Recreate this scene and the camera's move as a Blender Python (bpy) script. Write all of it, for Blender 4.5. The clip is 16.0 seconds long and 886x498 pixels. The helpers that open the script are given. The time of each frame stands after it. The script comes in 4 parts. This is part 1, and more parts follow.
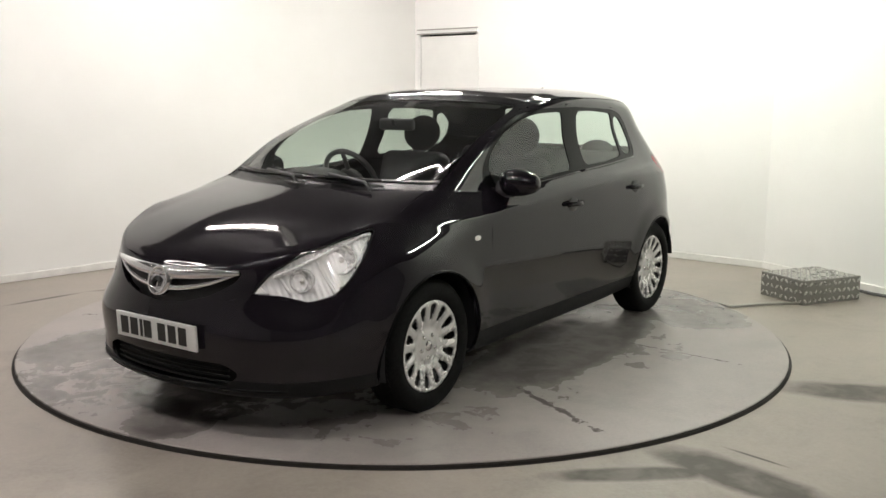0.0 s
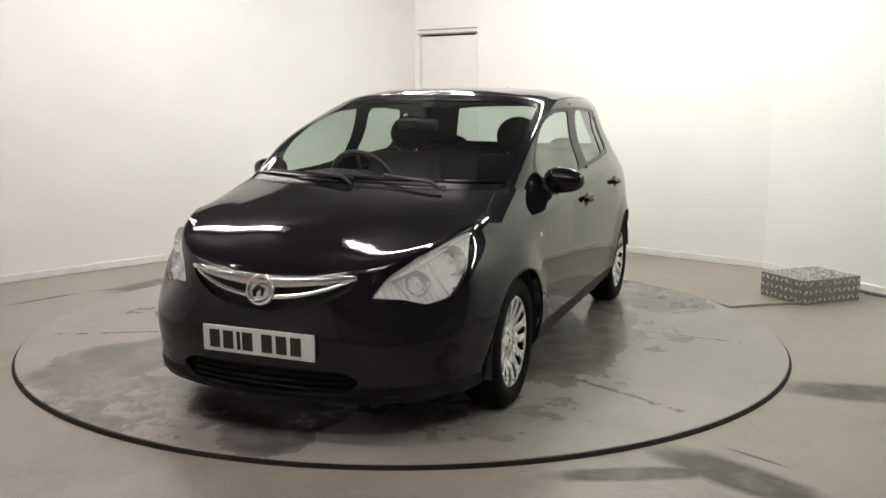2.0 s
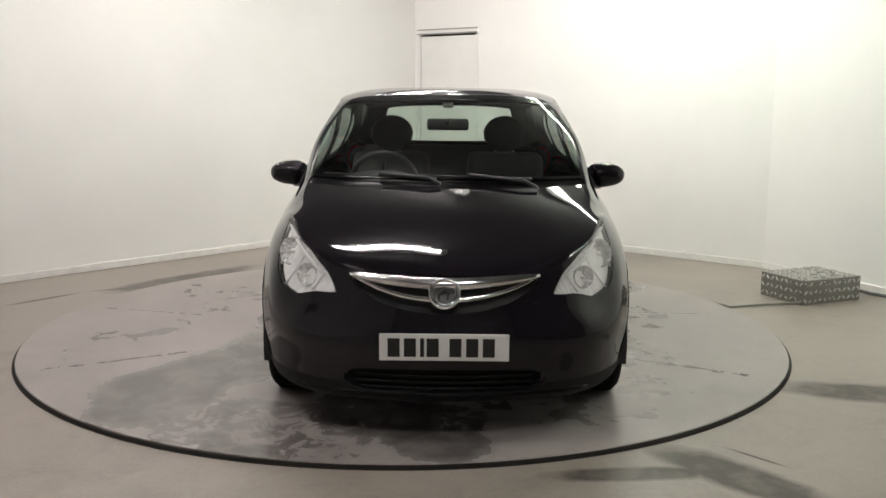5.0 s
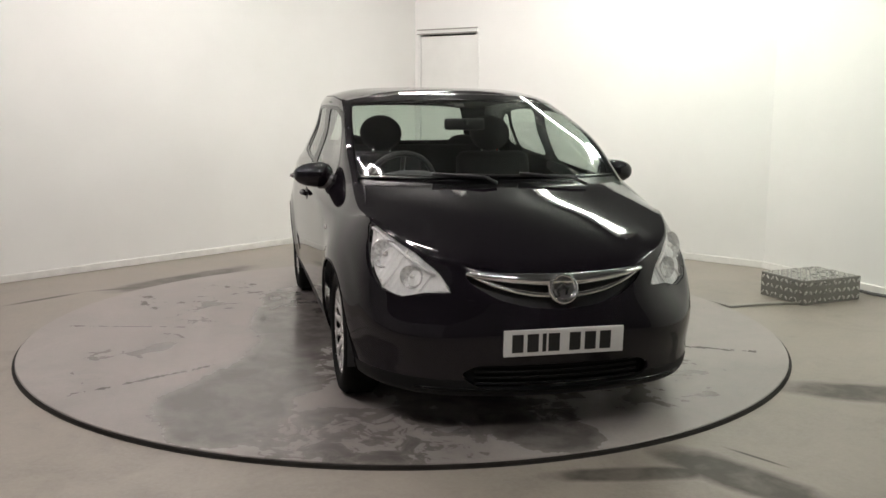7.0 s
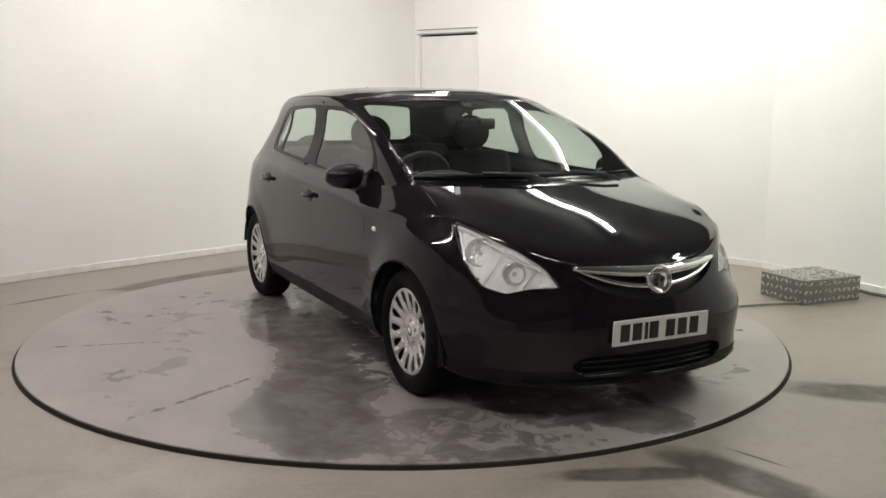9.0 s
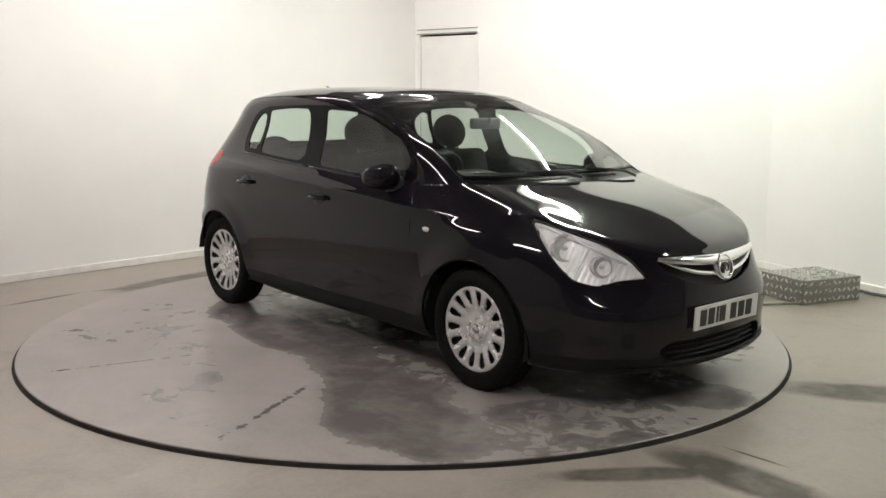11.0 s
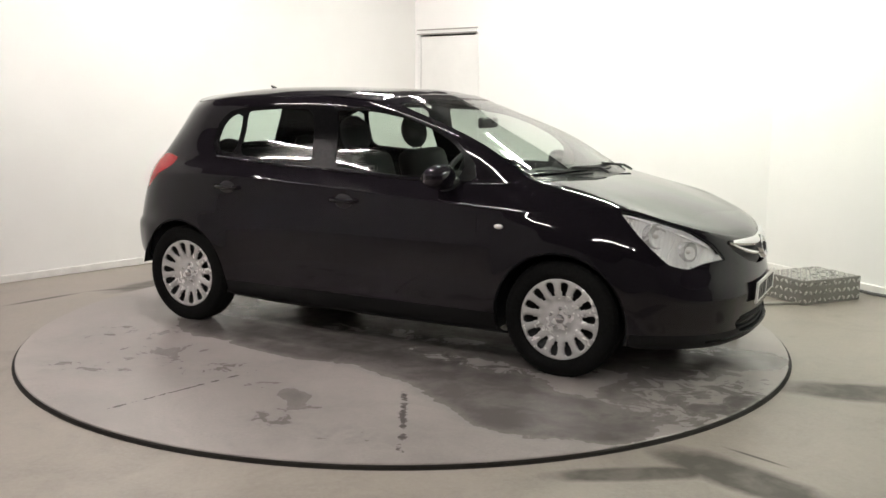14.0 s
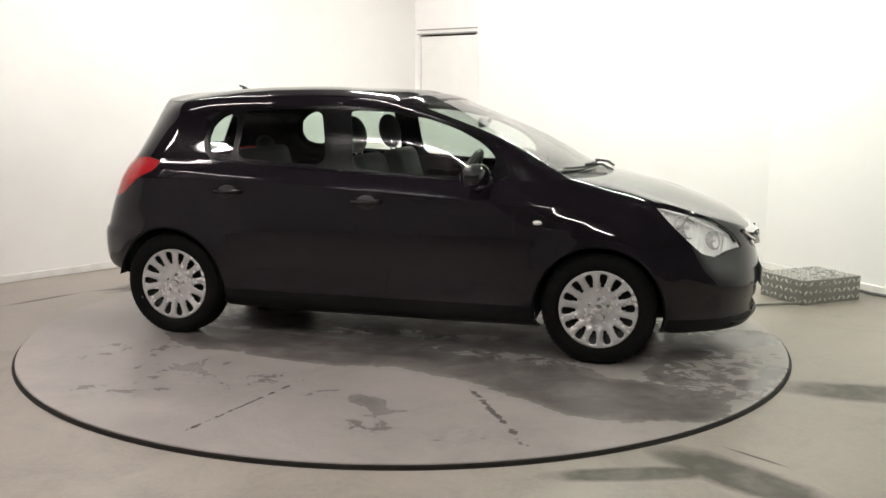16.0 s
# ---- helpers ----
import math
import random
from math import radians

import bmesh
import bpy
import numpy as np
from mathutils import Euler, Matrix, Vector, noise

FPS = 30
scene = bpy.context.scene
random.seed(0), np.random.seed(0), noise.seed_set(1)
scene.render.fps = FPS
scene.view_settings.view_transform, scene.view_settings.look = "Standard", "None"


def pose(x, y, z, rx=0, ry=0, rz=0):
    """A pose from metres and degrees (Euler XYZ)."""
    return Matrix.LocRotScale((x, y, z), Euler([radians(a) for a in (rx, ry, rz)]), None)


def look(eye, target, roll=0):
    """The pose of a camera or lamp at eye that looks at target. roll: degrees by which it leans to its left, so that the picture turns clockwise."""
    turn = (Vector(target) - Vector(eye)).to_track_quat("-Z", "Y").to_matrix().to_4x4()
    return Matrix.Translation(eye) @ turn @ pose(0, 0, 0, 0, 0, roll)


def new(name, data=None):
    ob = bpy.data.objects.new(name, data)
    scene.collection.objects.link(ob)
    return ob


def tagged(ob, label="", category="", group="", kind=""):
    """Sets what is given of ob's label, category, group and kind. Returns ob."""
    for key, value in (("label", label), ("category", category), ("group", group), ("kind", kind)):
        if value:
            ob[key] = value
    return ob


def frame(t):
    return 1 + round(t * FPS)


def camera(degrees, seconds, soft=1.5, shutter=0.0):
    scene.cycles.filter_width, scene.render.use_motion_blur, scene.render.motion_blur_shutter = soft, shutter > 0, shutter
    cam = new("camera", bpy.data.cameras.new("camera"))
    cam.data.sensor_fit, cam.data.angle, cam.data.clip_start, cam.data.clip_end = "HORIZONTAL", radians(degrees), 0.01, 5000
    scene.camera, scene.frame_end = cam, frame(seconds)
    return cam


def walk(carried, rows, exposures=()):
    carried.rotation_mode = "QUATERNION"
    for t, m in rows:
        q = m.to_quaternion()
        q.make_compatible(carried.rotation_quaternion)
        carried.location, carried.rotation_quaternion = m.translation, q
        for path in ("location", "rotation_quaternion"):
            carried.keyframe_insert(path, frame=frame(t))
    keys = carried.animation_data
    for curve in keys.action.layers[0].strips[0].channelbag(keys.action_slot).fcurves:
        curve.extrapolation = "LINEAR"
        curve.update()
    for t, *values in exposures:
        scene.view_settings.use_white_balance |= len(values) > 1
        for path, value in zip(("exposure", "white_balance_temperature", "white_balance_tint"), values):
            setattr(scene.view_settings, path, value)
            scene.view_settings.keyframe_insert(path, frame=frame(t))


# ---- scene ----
from mathutils.bvhtree import BVHTree

# ---- camera: stands still on a tripod ----
cam = camera(50.88, 16.0, soft=1.55)
EYE = (0.0, 0.0, 1.4156)
STAND = look(EYE, (0.0, math.cos(radians(9.288)), 1.4156 - math.sin(radians(9.288))), 0.42)
walk(cam, [(0.0, STAND), (16.0, STAND)], exposures=[(0.0, 0.04), (0.5, 0.0), (2.0, -0.10), (3.5, -0.17), (7.0, -0.22), (9.0, -0.16), (12.5, 0.06), (16.0, 0.17)])

# turntable: centre, radius, and the turn of the car's nose in degrees at t seconds
TT = Vector((-0.2177, 5.7024, 0.0))
TT_R = 2.251
FLOOR = -0.022


def turn(t):
    return -125.2 + 6.937 * t + 0.264 * (t - 8) ** 2 / 100


# ---- world and lamps ----
world = bpy.data.worlds.new("world")
scene.world = world
world.use_nodes = True
world.node_tree.nodes["Background"].inputs[0].default_value = (0.5, 0.52, 0.55, 1)
world.node_tree.nodes["Background"].inputs[1].default_value = 0.02


# ---- materials ----
class Mat:
    def __init__(self, name):
        self.m = bpy.data.materials.new(name)
        self.m.use_nodes = True
        self.t = self.m.node_tree
        self.b = self.t.nodes["Principled BSDF"]
        self.out = self.t.nodes["Material Output"]

    def n(self, kind, **kw):
        node = self.t.nodes.new(kind)
        for k, v in kw.items():
            if k in node.inputs:
                node.inputs[k].default_value = v
        return node

    def link(self, a, b):
        self.t.links.new(a, b)

    def coord(self):
        return self.n("ShaderNodeTexCoord").outputs["Object"]

    def noise(self, scale, detail=4.0, rough=0.55, vec=None, dist=0.0):
        node = self.n("ShaderNodeTexNoise")
        node.inputs["Scale"].default_value = scale
        node.inputs["Detail"].default_value = detail
        node.inputs["Roughness"].default_value = rough
        node.inputs["Distortion"].default_value = dist
        self.link(vec if vec is not None else self.coord(), node.inputs["Vector"])
        return node.outputs["Fac"]

    def ramp(self, fac, stops):
        node = self.n("ShaderNodeValToRGB")
        els = node.color_ramp.elements
        while len(els) < len(stops):
            els.new(0.5)
        for e, (p, c) in zip(els, stops):
            e.position = p
            e.color = (c, c, c, 1) if isinstance(c, (int, float)) else (*c, 1)
        self.link(fac, node.inputs[0])
        return node.outputs[0]

    def mix(self, fac, a, b, how="MIX"):
        node = self.n("ShaderNodeMix")
        node.data_type, node.blend_type = "RGBA", how
        for sock, v in ((node.inputs[0], fac), (node.inputs[6], a), (node.inputs[7], b)):
            if isinstance(v, bpy.types.NodeSocket):
                self.link(v, sock)
            else:
                sock.default_value = v if isinstance(v, (int, float)) else (*v, 1)
        return node.outputs[2]

    def math(self, op, a, b=0.0, c=0.0):
        node = self.n("ShaderNodeMath")
        node.operation = op
        for i, v in enumerate((a, b, c)):
            if isinstance(v, bpy.types.NodeSocket):
                self.link(v, node.inputs[i])
            else:
                node.inputs[i].default_value = v
        return node.outputs[0]

    def bump(self, height, strength, dist=0.01):
        node = self.n("ShaderNodeBump")
        node.inputs["Strength"].default_value = strength
        node.inputs["Distance"].default_value = dist
        self.link(height, node.inputs["Height"])
        self.link(node.outputs[0], self.b.inputs["Normal"])

    def set(self, **kw):
        for k, v in kw.items():
            sock = self.b.inputs[k.replace("_", " ")]
            if isinstance(v, bpy.types.NodeSocket):
                self.link(v, sock)
            elif isinstance(v, tuple):
                sock.default_value = (*v, 1)
            else:
                sock.default_value = v
        return self


def simple(name, col, rough=0.5, metal=0.0, vary=0.12, scale=40.0, coat=0.0, bump=0.0):
    """A surface with slight variation of tone and gloss at two scales."""
    m = Mat(name)
    f = m.noise(scale, 5)
    g = m.noise(scale * 0.12, 3)
    both = m.math("ADD", m.math("MULTIPLY", f, 0.5), m.math("MULTIPLY", g, 0.5))
    lo = tuple(c * (1 - vary) for c in col)
    hi = tuple(min(1, c * (1 + vary)) for c in col)
    m.set(Base_Color=m.ramp(both, [(0.3, lo), (0.7, hi)]), Metallic=metal, Coat_Weight=coat, Coat_Roughness=0.04,
          Roughness=m.ramp(both, [(0.3, max(0.0, rough * 0.85)), (0.7, min(1, rough * 1.15))]))
    if bump:
        m.bump(f, bump, 0.002)
    return m.m


def car_paint():
    m = Mat("black_paint")
    f = m.noise(900, 2)
    g = m.noise(2.5, 5)
    m.set(Base_Color=m.ramp(f, [(0.35, (0.0066, 0.0053, 0.0075)), (0.75, (0.0118, 0.0096, 0.0135))]), Roughness=m.ramp(g, [(0.3, 0.02), (0.7, 0.05)]),
          IOR=1.5, Specular_IOR_Level=0.36)
    # beads and runs of water left from washing, thickest on level panels
    geo = m.n("ShaderNodeNewGeometry")
    up = m.n("ShaderNodeSeparateXYZ")
    m.link(geo.outputs["Normal"], up.inputs[0])
    level = m.ramp(up.outputs[2], [(0.3, 0.12), (0.8, 1.0)])
    v = m.n("ShaderNodeTexVoronoi")
    v.inputs["Scale"].default_value = 95
    m.link(m.coord(), v.inputs["Vector"])
    bead = m.ramp(v.outputs["Distance"], [(0.12, 1.0), (0.42, 0.0)])
    where = m.ramp(m.noise(9, 6, 0.7), [(0.35, 0.25), (0.70, 1.0)])
    m.bump(m.math("MULTIPLY", m.math("MULTIPLY", bead, where), level), 0.04, 0.001)
    return m.m


def glass(name, tint, fac_lo=0.05):
    """A thin pane: clear and tinted straight on, mirror-like at a glancing angle."""
    m = Mat(name)
    tr = m.n("ShaderNodeBsdfTransparent")
    tr.inputs[0].default_value = (*tint, 1)
    gl = m.n("ShaderNodeBsdfGlossy")
    gl.inputs["Roughness"].default_value = 0.02
    lw = m.n("ShaderNodeLayerWeight")
    lw.inputs[0].default_value = 0.5
    fr = m.math("ADD", m.math("MULTIPLY", m.math("POWER", lw.outputs["Facing"], 4.0), 0.9), fac_lo)
    mx = m.n("ShaderNodeMixShader")
    m.link(fr, mx.inputs[0])
    m.link(tr.outputs[0], mx.inputs[1])
    m.link(gl.outputs[0], mx.inputs[2])
    m.link(mx.outputs[0], m.out.inputs[0])
    return m.m


def glow(name, col, strength):
    m = Mat(name)
    e = m.n("ShaderNodeEmission")
    e.inputs[0].default_value = (*col, 1)
    e.inputs[1].default_value = strength
    m.link(e.outputs[0], m.out.inputs[0])
    return m.m


def patch(m, sep, x, y, ang, a, b, wob, soft=0.34):
    """A mask that is 1 inside a blurred-edged oblong stain or shade patch of half lengths a, b at x, y."""
    ca, sa = math.cos(radians(ang)), math.sin(radians(ang))
    dx, dy = m.math("SUBTRACT", sep.outputs[0], x), m.math("SUBTRACT", sep.outputs[1], y)
    u = m.math("ADD", m.math("MULTIPLY", dx, ca / a), m.math("MULTIPLY", dy, sa / a))
    v = m.math("ADD", m.math("MULTIPLY", dx, -sa / b), m.math("MULTIPLY", dy, ca / b))
    r = m.math("POWER", m.math("ADD", m.math("POWER", m.math("ABSOLUTE", u), 2.6), m.math("POWER", m.math("ABSOLUTE", v), 2.6)), 1 / 2.6)
    r = m.math("ADD", r, wob)
    return m.ramp(r, [(max(0.0, 1 - soft), 1.0), (1.0, 0.0)])


def concrete(name, base, wet_shade, stains_and_shade, cracks=(), joints=(), mottled=(), damp=(), flaked=(), cover=0.55, seed=0.0, lace=0.9, sheen=1.0):
    """Worn concrete: mottled, with darker, glossier patches for damp and for painted shade."""
    m = Mat(name)
    co = m.n("ShaderNodeMapping")
    co.inputs["Location"].default_value = (seed, seed * 0.7, 0)
    m.link(m.coord(), co.inputs[0])
    vec = co.outputs[0]
    sep = m.n("ShaderNodeSeparateXYZ")
    m.link(m.coord(), sep.inputs[0])
    fine = m.noise(60, 6, 0.65, vec)
    mid = m.noise(4.5, 6, 0.6, vec, 0.6)
    big = m.noise(0.9, 4, 0.5, vec, 0.4)
    tone = m.math("ADD", m.math("MULTIPLY", fine, 0.25), m.math("ADD", m.math("MULTIPLY", mid, 0.4), m.math("MULTIPLY", big, 0.35)))
    col = m.ramp(tone, [(0.32, tuple(c * 0.66 for c in base)), (0.5, base), (0.70, tuple(c * 1.24 for c in base))])
    wob = m.math("MULTIPLY", m.math("SUBTRACT", m.math("ADD", m.math("MULTIPLY", m.noise(2.6, 3, 0.5, vec, 0.3), 0.7), m.math("MULTIPLY", m.noise(11, 5, 0.6, vec), 0.3)), 0.5), lace)
    wob_wide = m.math("MULTIPLY", wob, 1.8)
    mask = m.ramp(m.math("ADD", m.math("MULTIPLY", m.noise(1.25, 6, 0.68, vec, 0.8), 0.7), m.math("MULTIPLY", mid, 0.3)), [(cover - 0.10, 0.0), (cover + 0.16, 0.7)])
    dry = m.ramp(m.noise(2.4, 6, 0.7, vec, 1.2), [(0.50, 1.0), (0.68, 0.45)])
    mask = m.math("MULTIPLY", mask, dry)
    for s in stains_and_shade:
        mask = m.math("MAXIMUM", mask, patch(m, sep, *s, wob))
    speck = m.ramp(m.noise(9.0, 5, 0.65, vec, 0.5), [(0.34, 0.0), (0.70, 0.90)])
    for s in mottled:
        mask = m.math("MAXIMUM", mask, m.math("MULTIPLY", patch(m, sep, *s, wob_wide, 0.9), speck))
    for s in damp:
        mask = m.math("MAXIMUM", mask, m.math("MULTIPLY", patch(m, sep, *s, wob, 0.9), m.ramp(mid, [(0.3, 0.75), (0.75, 0.25)])))
    dry_flake = m.ramp(m.noise(6.5, 5, 0.66, vec, 0.9), [(0.40, 0.0), (0.60, 0.95)])
    for s in flaked:
        mask = m.math("MULTIPLY", mask, m.math("SUBTRACT", 1.0, m.math("MULTIPLY", patch(m, sep, *s, wob, 0.7), dry_flake)))
    streak = m.ramp(m.noise(5.0, 4, 0.6, vec, 0.3), [(0.42, 1.0), (0.62, 0.72)])
    mask = m.math("MULTIPLY", mask, streak)
    for c in cracks:
        mask = m.math("MAXIMUM", mask, patch(m, sep, *c, m.math("MULTIPLY", m.math("SUBTRACT", m.noise(16, 3, 0.6, vec), 0.47), 3.6), 0.6))
    for c in joints:
        mask = m.math("MAXIMUM", mask, patch(m, sep, *c, 0.0, 0.6))
    dark = m.mix(m.math("MULTIPLY", mask, wet_shade), col, tuple(c * 0.30 for c in base))
    rough = m.ramp(mask, [(0.0, 0.38), (0.5, 0.42 - 0.16 * sheen), (1.0, 0.5 - 0.35 * sheen)])
    rr = m.math("ADD", rough, m.math("MULTIPLY", m.math("SUBTRACT", mid, 0.5), 0.25))
    m.set(Base_Color=dark, Roughness=rr, Specular_IOR_Level=m.ramp(mask, [(0.0, 0.45), (1.0, 0.14 + 0.22 * sheen)]))
    m.bump(m.math("MULTIPLY", fine, m.math("SUBTRACT", 1.0, m.math("MULTIPLY", mask, 0.8))), 0.25, 0.004)
    return m.m


def wall_paint():
    m = Mat("white_wall_paint")
    a, b = m.noise(1.3, 5), m.noise(90, 3)
    sep = m.n("ShaderNodeSeparateXYZ")
    m.link(m.coord(), sep.inputs[0])
    scuff = m.math("MULTIPLY", m.noise(7, 6, 0.7), m.ramp(sep.outputs[2], [(0.0, 1.0), (0.45, 0.0)]))
    col = m.ramp(a, [(0.3, (0.84, 0.835, 0.82)), (0.7, (0.88, 0.875, 0.86))])
    col = m.mix(m.ramp(scuff, [(0.45, 0.0), (0.75, 0.35)]), col, (0.42, 0.40, 0.37))
    m.set(Base_Color=col, Roughness=0.6)
    m.bump(b, 0.12, 0.002)
    return m.m


def rubber():
    m = Mat("tyre_rubber")
    f = m.noise(70, 4)
    m.set(Base_Color=m.ramp(f, [(0.3, (0.004, 0.004, 0.004)), (0.7, (0.008, 0.008, 0.008))]), Roughness=0.75, Specular_IOR_Level=0.1)
    m.bump(f, 0.2, 0.002)
    return m.m


def lamp_silver():
    """Moulded silver lamp interior with fine upright flutes."""
    m = Mat("lamp_reflector")
    w = m.n("ShaderNodeTexWave")
    w.inputs["Scale"].default_value = 18
    w.inputs["Distortion"].default_value = 1.5
    m.link(m.coord(), w.inputs["Vector"])
    f = m.noise(22, 3)
    m.set(Base_Color=m.ramp(f, [(0.35, (0.86, 0.855, 0.86)), (0.65, (0.96, 0.955, 0.955))]), Metallic=0.05, Roughness=m.ramp(f, [(0.3, 0.10), (0.7, 0.28)]))
    m.bump(m.math("ADD", m.math("MULTIPLY", w.outputs["Fac"], 0.4), f), 0.6, 0.008)
    return m.m


def faceted_reflector():
    """Bright mirror-like bowl pressed into small facets."""
    m = Mat("lamp_bowl_facets")
    v = m.n("ShaderNodeTexVoronoi")
    v.inputs["Scale"].default_value = 55
    m.link(m.coord(), v.inputs["Vector"])
    f = m.noise(30, 2)
    m.set(Base_Color=m.ramp(f, [(0.3, (0.88, 0.88, 0.885)), (0.7, (0.96, 0.955, 0.955))]), Metallic=0.5, Roughness=0.12)
    m.bump(m.math("ADD", v.outputs["Distance"], m.math("MULTIPLY", f, 0.5)), 1.0, 0.012)
    return m.m


def satin_trim():
    m = Mat("satin_black_trim")
    f = m.noise(60, 3)
    m.set(Base_Color=m.ramp(f, [(0.3, (0.003, 0.003, 0.0033)), (0.7, (0.006, 0.006, 0.0065))]), Roughness=m.ramp(f, [(0.3, 0.18), (0.7, 0.26)]), Specular_IOR_Level=0.08)
    return m.m


PAINT = car_paint()
BLACK = simple("black_plastic", (0.012, 0.012, 0.013), 0.45, vary=0.25, bump=0.1)
GLOSSBLACK = satin_trim()
RUBBER = rubber()
SKIRTING = simple("matt_black_lower_trim", (0.006, 0.006, 0.0065), 0.55, vary=0.25, bump=0.1)
SKIRTING.node_tree.nodes["Principled BSDF"].inputs["Specular IOR Level"].default_value = 0.2
SILVER = simple("silver_wheel_paint", (0.70, 0.69, 0.69), 0.26, 0.5, vary=0.08)
CHROME = simple("chrome", (0.82, 0.82, 0.84), 0.1, 1.0, vary=0.04)
REFLECTOR = lamp_silver()
CLOTH = simple("dark_seat_cloth", (0.006, 0.006, 0.0065), 0.95, vary=0.3, scale=120, bump=0.3)
DASH = simple("dashboard_plastic", (0.010, 0.010, 0.0105), 0.6, vary=0.2, bump=0.15)
LINING = simple("grey_headlining", (0.06, 0.058, 0.056), 0.9, vary=0.1)
PLATE = simple("number_plate_white", (0.74, 0.74, 0.73), 0.35, vary=0.04)
INK = simple("black_ink", (0.01, 0.01, 0.01), 0.4)
RED = simple("red_lamp_plastic", (0.42, 0.012, 0.018), 0.15, vary=0.15)
AMBER = simple("clear_lamp_plastic", (0.7, 0.68, 0.66), 0.2)
MIRROR = simple("mirror_glass", (0.85, 0.86, 0.87), 0.02, 1.0, vary=0.01)
GLASS = glass("windscreen_glass", (0.80, 0.87, 0.82))
SIDE_GLASS = glass("side_window_glass", (0.76, 0.84, 0.79))
LENS = glass("clear_lamp_lens", (0.98, 0.98, 0.985))
WALL = wall_paint()
SKIRT = simple("skirting_paint", (0.80, 0.79, 0.765), 0.5, vary=0.12, scale=12)
CEIL = simple("ceiling_board", (0.10, 0.10, 0.10), 0.9, vary=0.1, scale=8)
# tones of unseen walls, chosen by what the car's flanks reflect
DARKWALL = simple("dark_unseen_wall", (0.145, 0.144, 0.146), 0.8, vary=0.15, scale=6)
PALEWALL = simple("grey_unseen_wall", (0.34, 0.335, 0.335), 0.8, vary=0.12, scale=6)
DOORPAINT = simple("door_paint", (0.82, 0.82, 0.80), 0.45, vary=0.04, scale=8)
TREAD = simple("worn_tread_bars", (0.60, 0.59, 0.56), 0.28, 0.6, vary=0.1, scale=30)
BOWL = faceted_reflector()
STEEL = simple("chequer_plate_aluminium", (0.24, 0.235, 0.22), 0.4, 0.6, vary=0.12, scale=30)
RIM = simple("blackened_steel_rim", (0.010, 0.007, 0.005), 0.9, 0.0, vary=0.3)
CABLE = simple("grey_cable_sheath", (0.12, 0.12, 0.12), 0.5)
CONDUIT = simple("steel_conduit", (0.35, 0.34, 0.31), 0.4, 0.5)
GROUND = concrete("floor_concrete", (0.332, 0.294, 0.257), 1.0,
                  # the entry at (0.74, 3.42) paints the rim's spilled shade along with dirt
                  [(2.13, 4.45, -14, 0.46, 0.17), (2.20, 4.40, -14, 0.40, 0.13), (1.14, 3.42, -50, 0.40, 0.15), (0.74, 3.42, 5, 0.38, 0.08), (-2.05, 7.25, 52, 0.8, 0.16)],
                  joints=[(-2.83, 6.46, 52, 0.34, 0.034), (-3.25, 5.92, 53, 0.40, 0.030), (-2.36, 6.86, 27, 0.33, 0.040), (1.28, 3.60, -48, 0.17, 0.012)], cover=0.64, sheen=0.2)
# dark patches along and under the car mix damp with its painted contact shade
DISC = concrete("turntable_plate", (0.385, 0.348, 0.333), 0.92,
                [(-0.30, -0.66, -6, 1.30, 0.32), (0.45, -0.72, -10, 1.10, 0.32), (1.05, -0.98, -30, 0.70, 0.34), (1.45, -1.12, 10, 0.52, 0.40), (0.4, -0.30, -8, 1.2, 0.30),
                 # painted too: shade before the bumper, the car's dark reflection at (-0.25, 1.02)
                 (1.85, 0.20, 0, 0.46, 0.30), (1.86, -0.55, 80, 0.62, 0.44), (-1.5, 1.2, 45, 0.75, 0.42), (-0.25, 1.02, 4, 1.35, 0.42), (0.2, 0.1, 0, 1.9, 0.75)],
                [(0.85, -1.50, -61, 0.46, 0.022), (0.83, 1.45, 61, 0.50, 0.026), (-0.29, -1.66, 76, 0.46, 0.012), (-0.40, 1.58, 85, 0.42, 0.013)],
                mottled=[(0.36, -1.78, -22, 0.40, 0.22), (0.34, -1.80, -22, 0.30, 0.16), (1.95, -0.48, 78, 0.55, 0.34), (-0.45, -1.30, 14, 0.75, 0.34), (0.75, -1.78, 10, 0.36, 0.22), (-1.35, -1.0, 40, 0.6, 0.45), (-1.0, -1.6, 30, 0.5, 0.3), (0.6, 1.25, 40, 0.7, 0.4)],
                damp=[(1.45, 1.0, -48, 0.85, 0.62), (-0.9, -1.25, 40, 0.7, 0.35), (-0.4, 1.45, 10, 1.1, 0.5), (0.2, -1.5, -15, 0.7, 0.3)], flaked=[(1.92, -0.52, 78, 0.72, 0.42), (0.75, -0.56, -8, 0.70, 0.13), (0.1, -0.22, 4, 0.9, 0.16), (1.75, 0.35, 10, 0.3, 0.2)], cover=0.57, seed=3.1, lace=0.72)

# ---- mesh helpers ----


def mesh_object(name, bm, material, parent=None, smooth=True):
    me = bpy.data.meshes.new(name)
    bm.to_mesh(me)
    bm.free()
    for p in me.polygons:
        p.use_smooth = smooth
    me.materials.append(material)
    ob = new(name, me)
    ob.parent = parent
    return ob


def part(name, bm, material, parent, label="", smooth=True):
    ob = mesh_object(name, bm, material, parent, smooth)
    if label:
        ob["label"] = label
    return ob


def empty(name, m=None):
    ob = new(name)
    ob.empty_display_size = 0.2
    if m is not None:
        ob.matrix_basis = m
    return ob


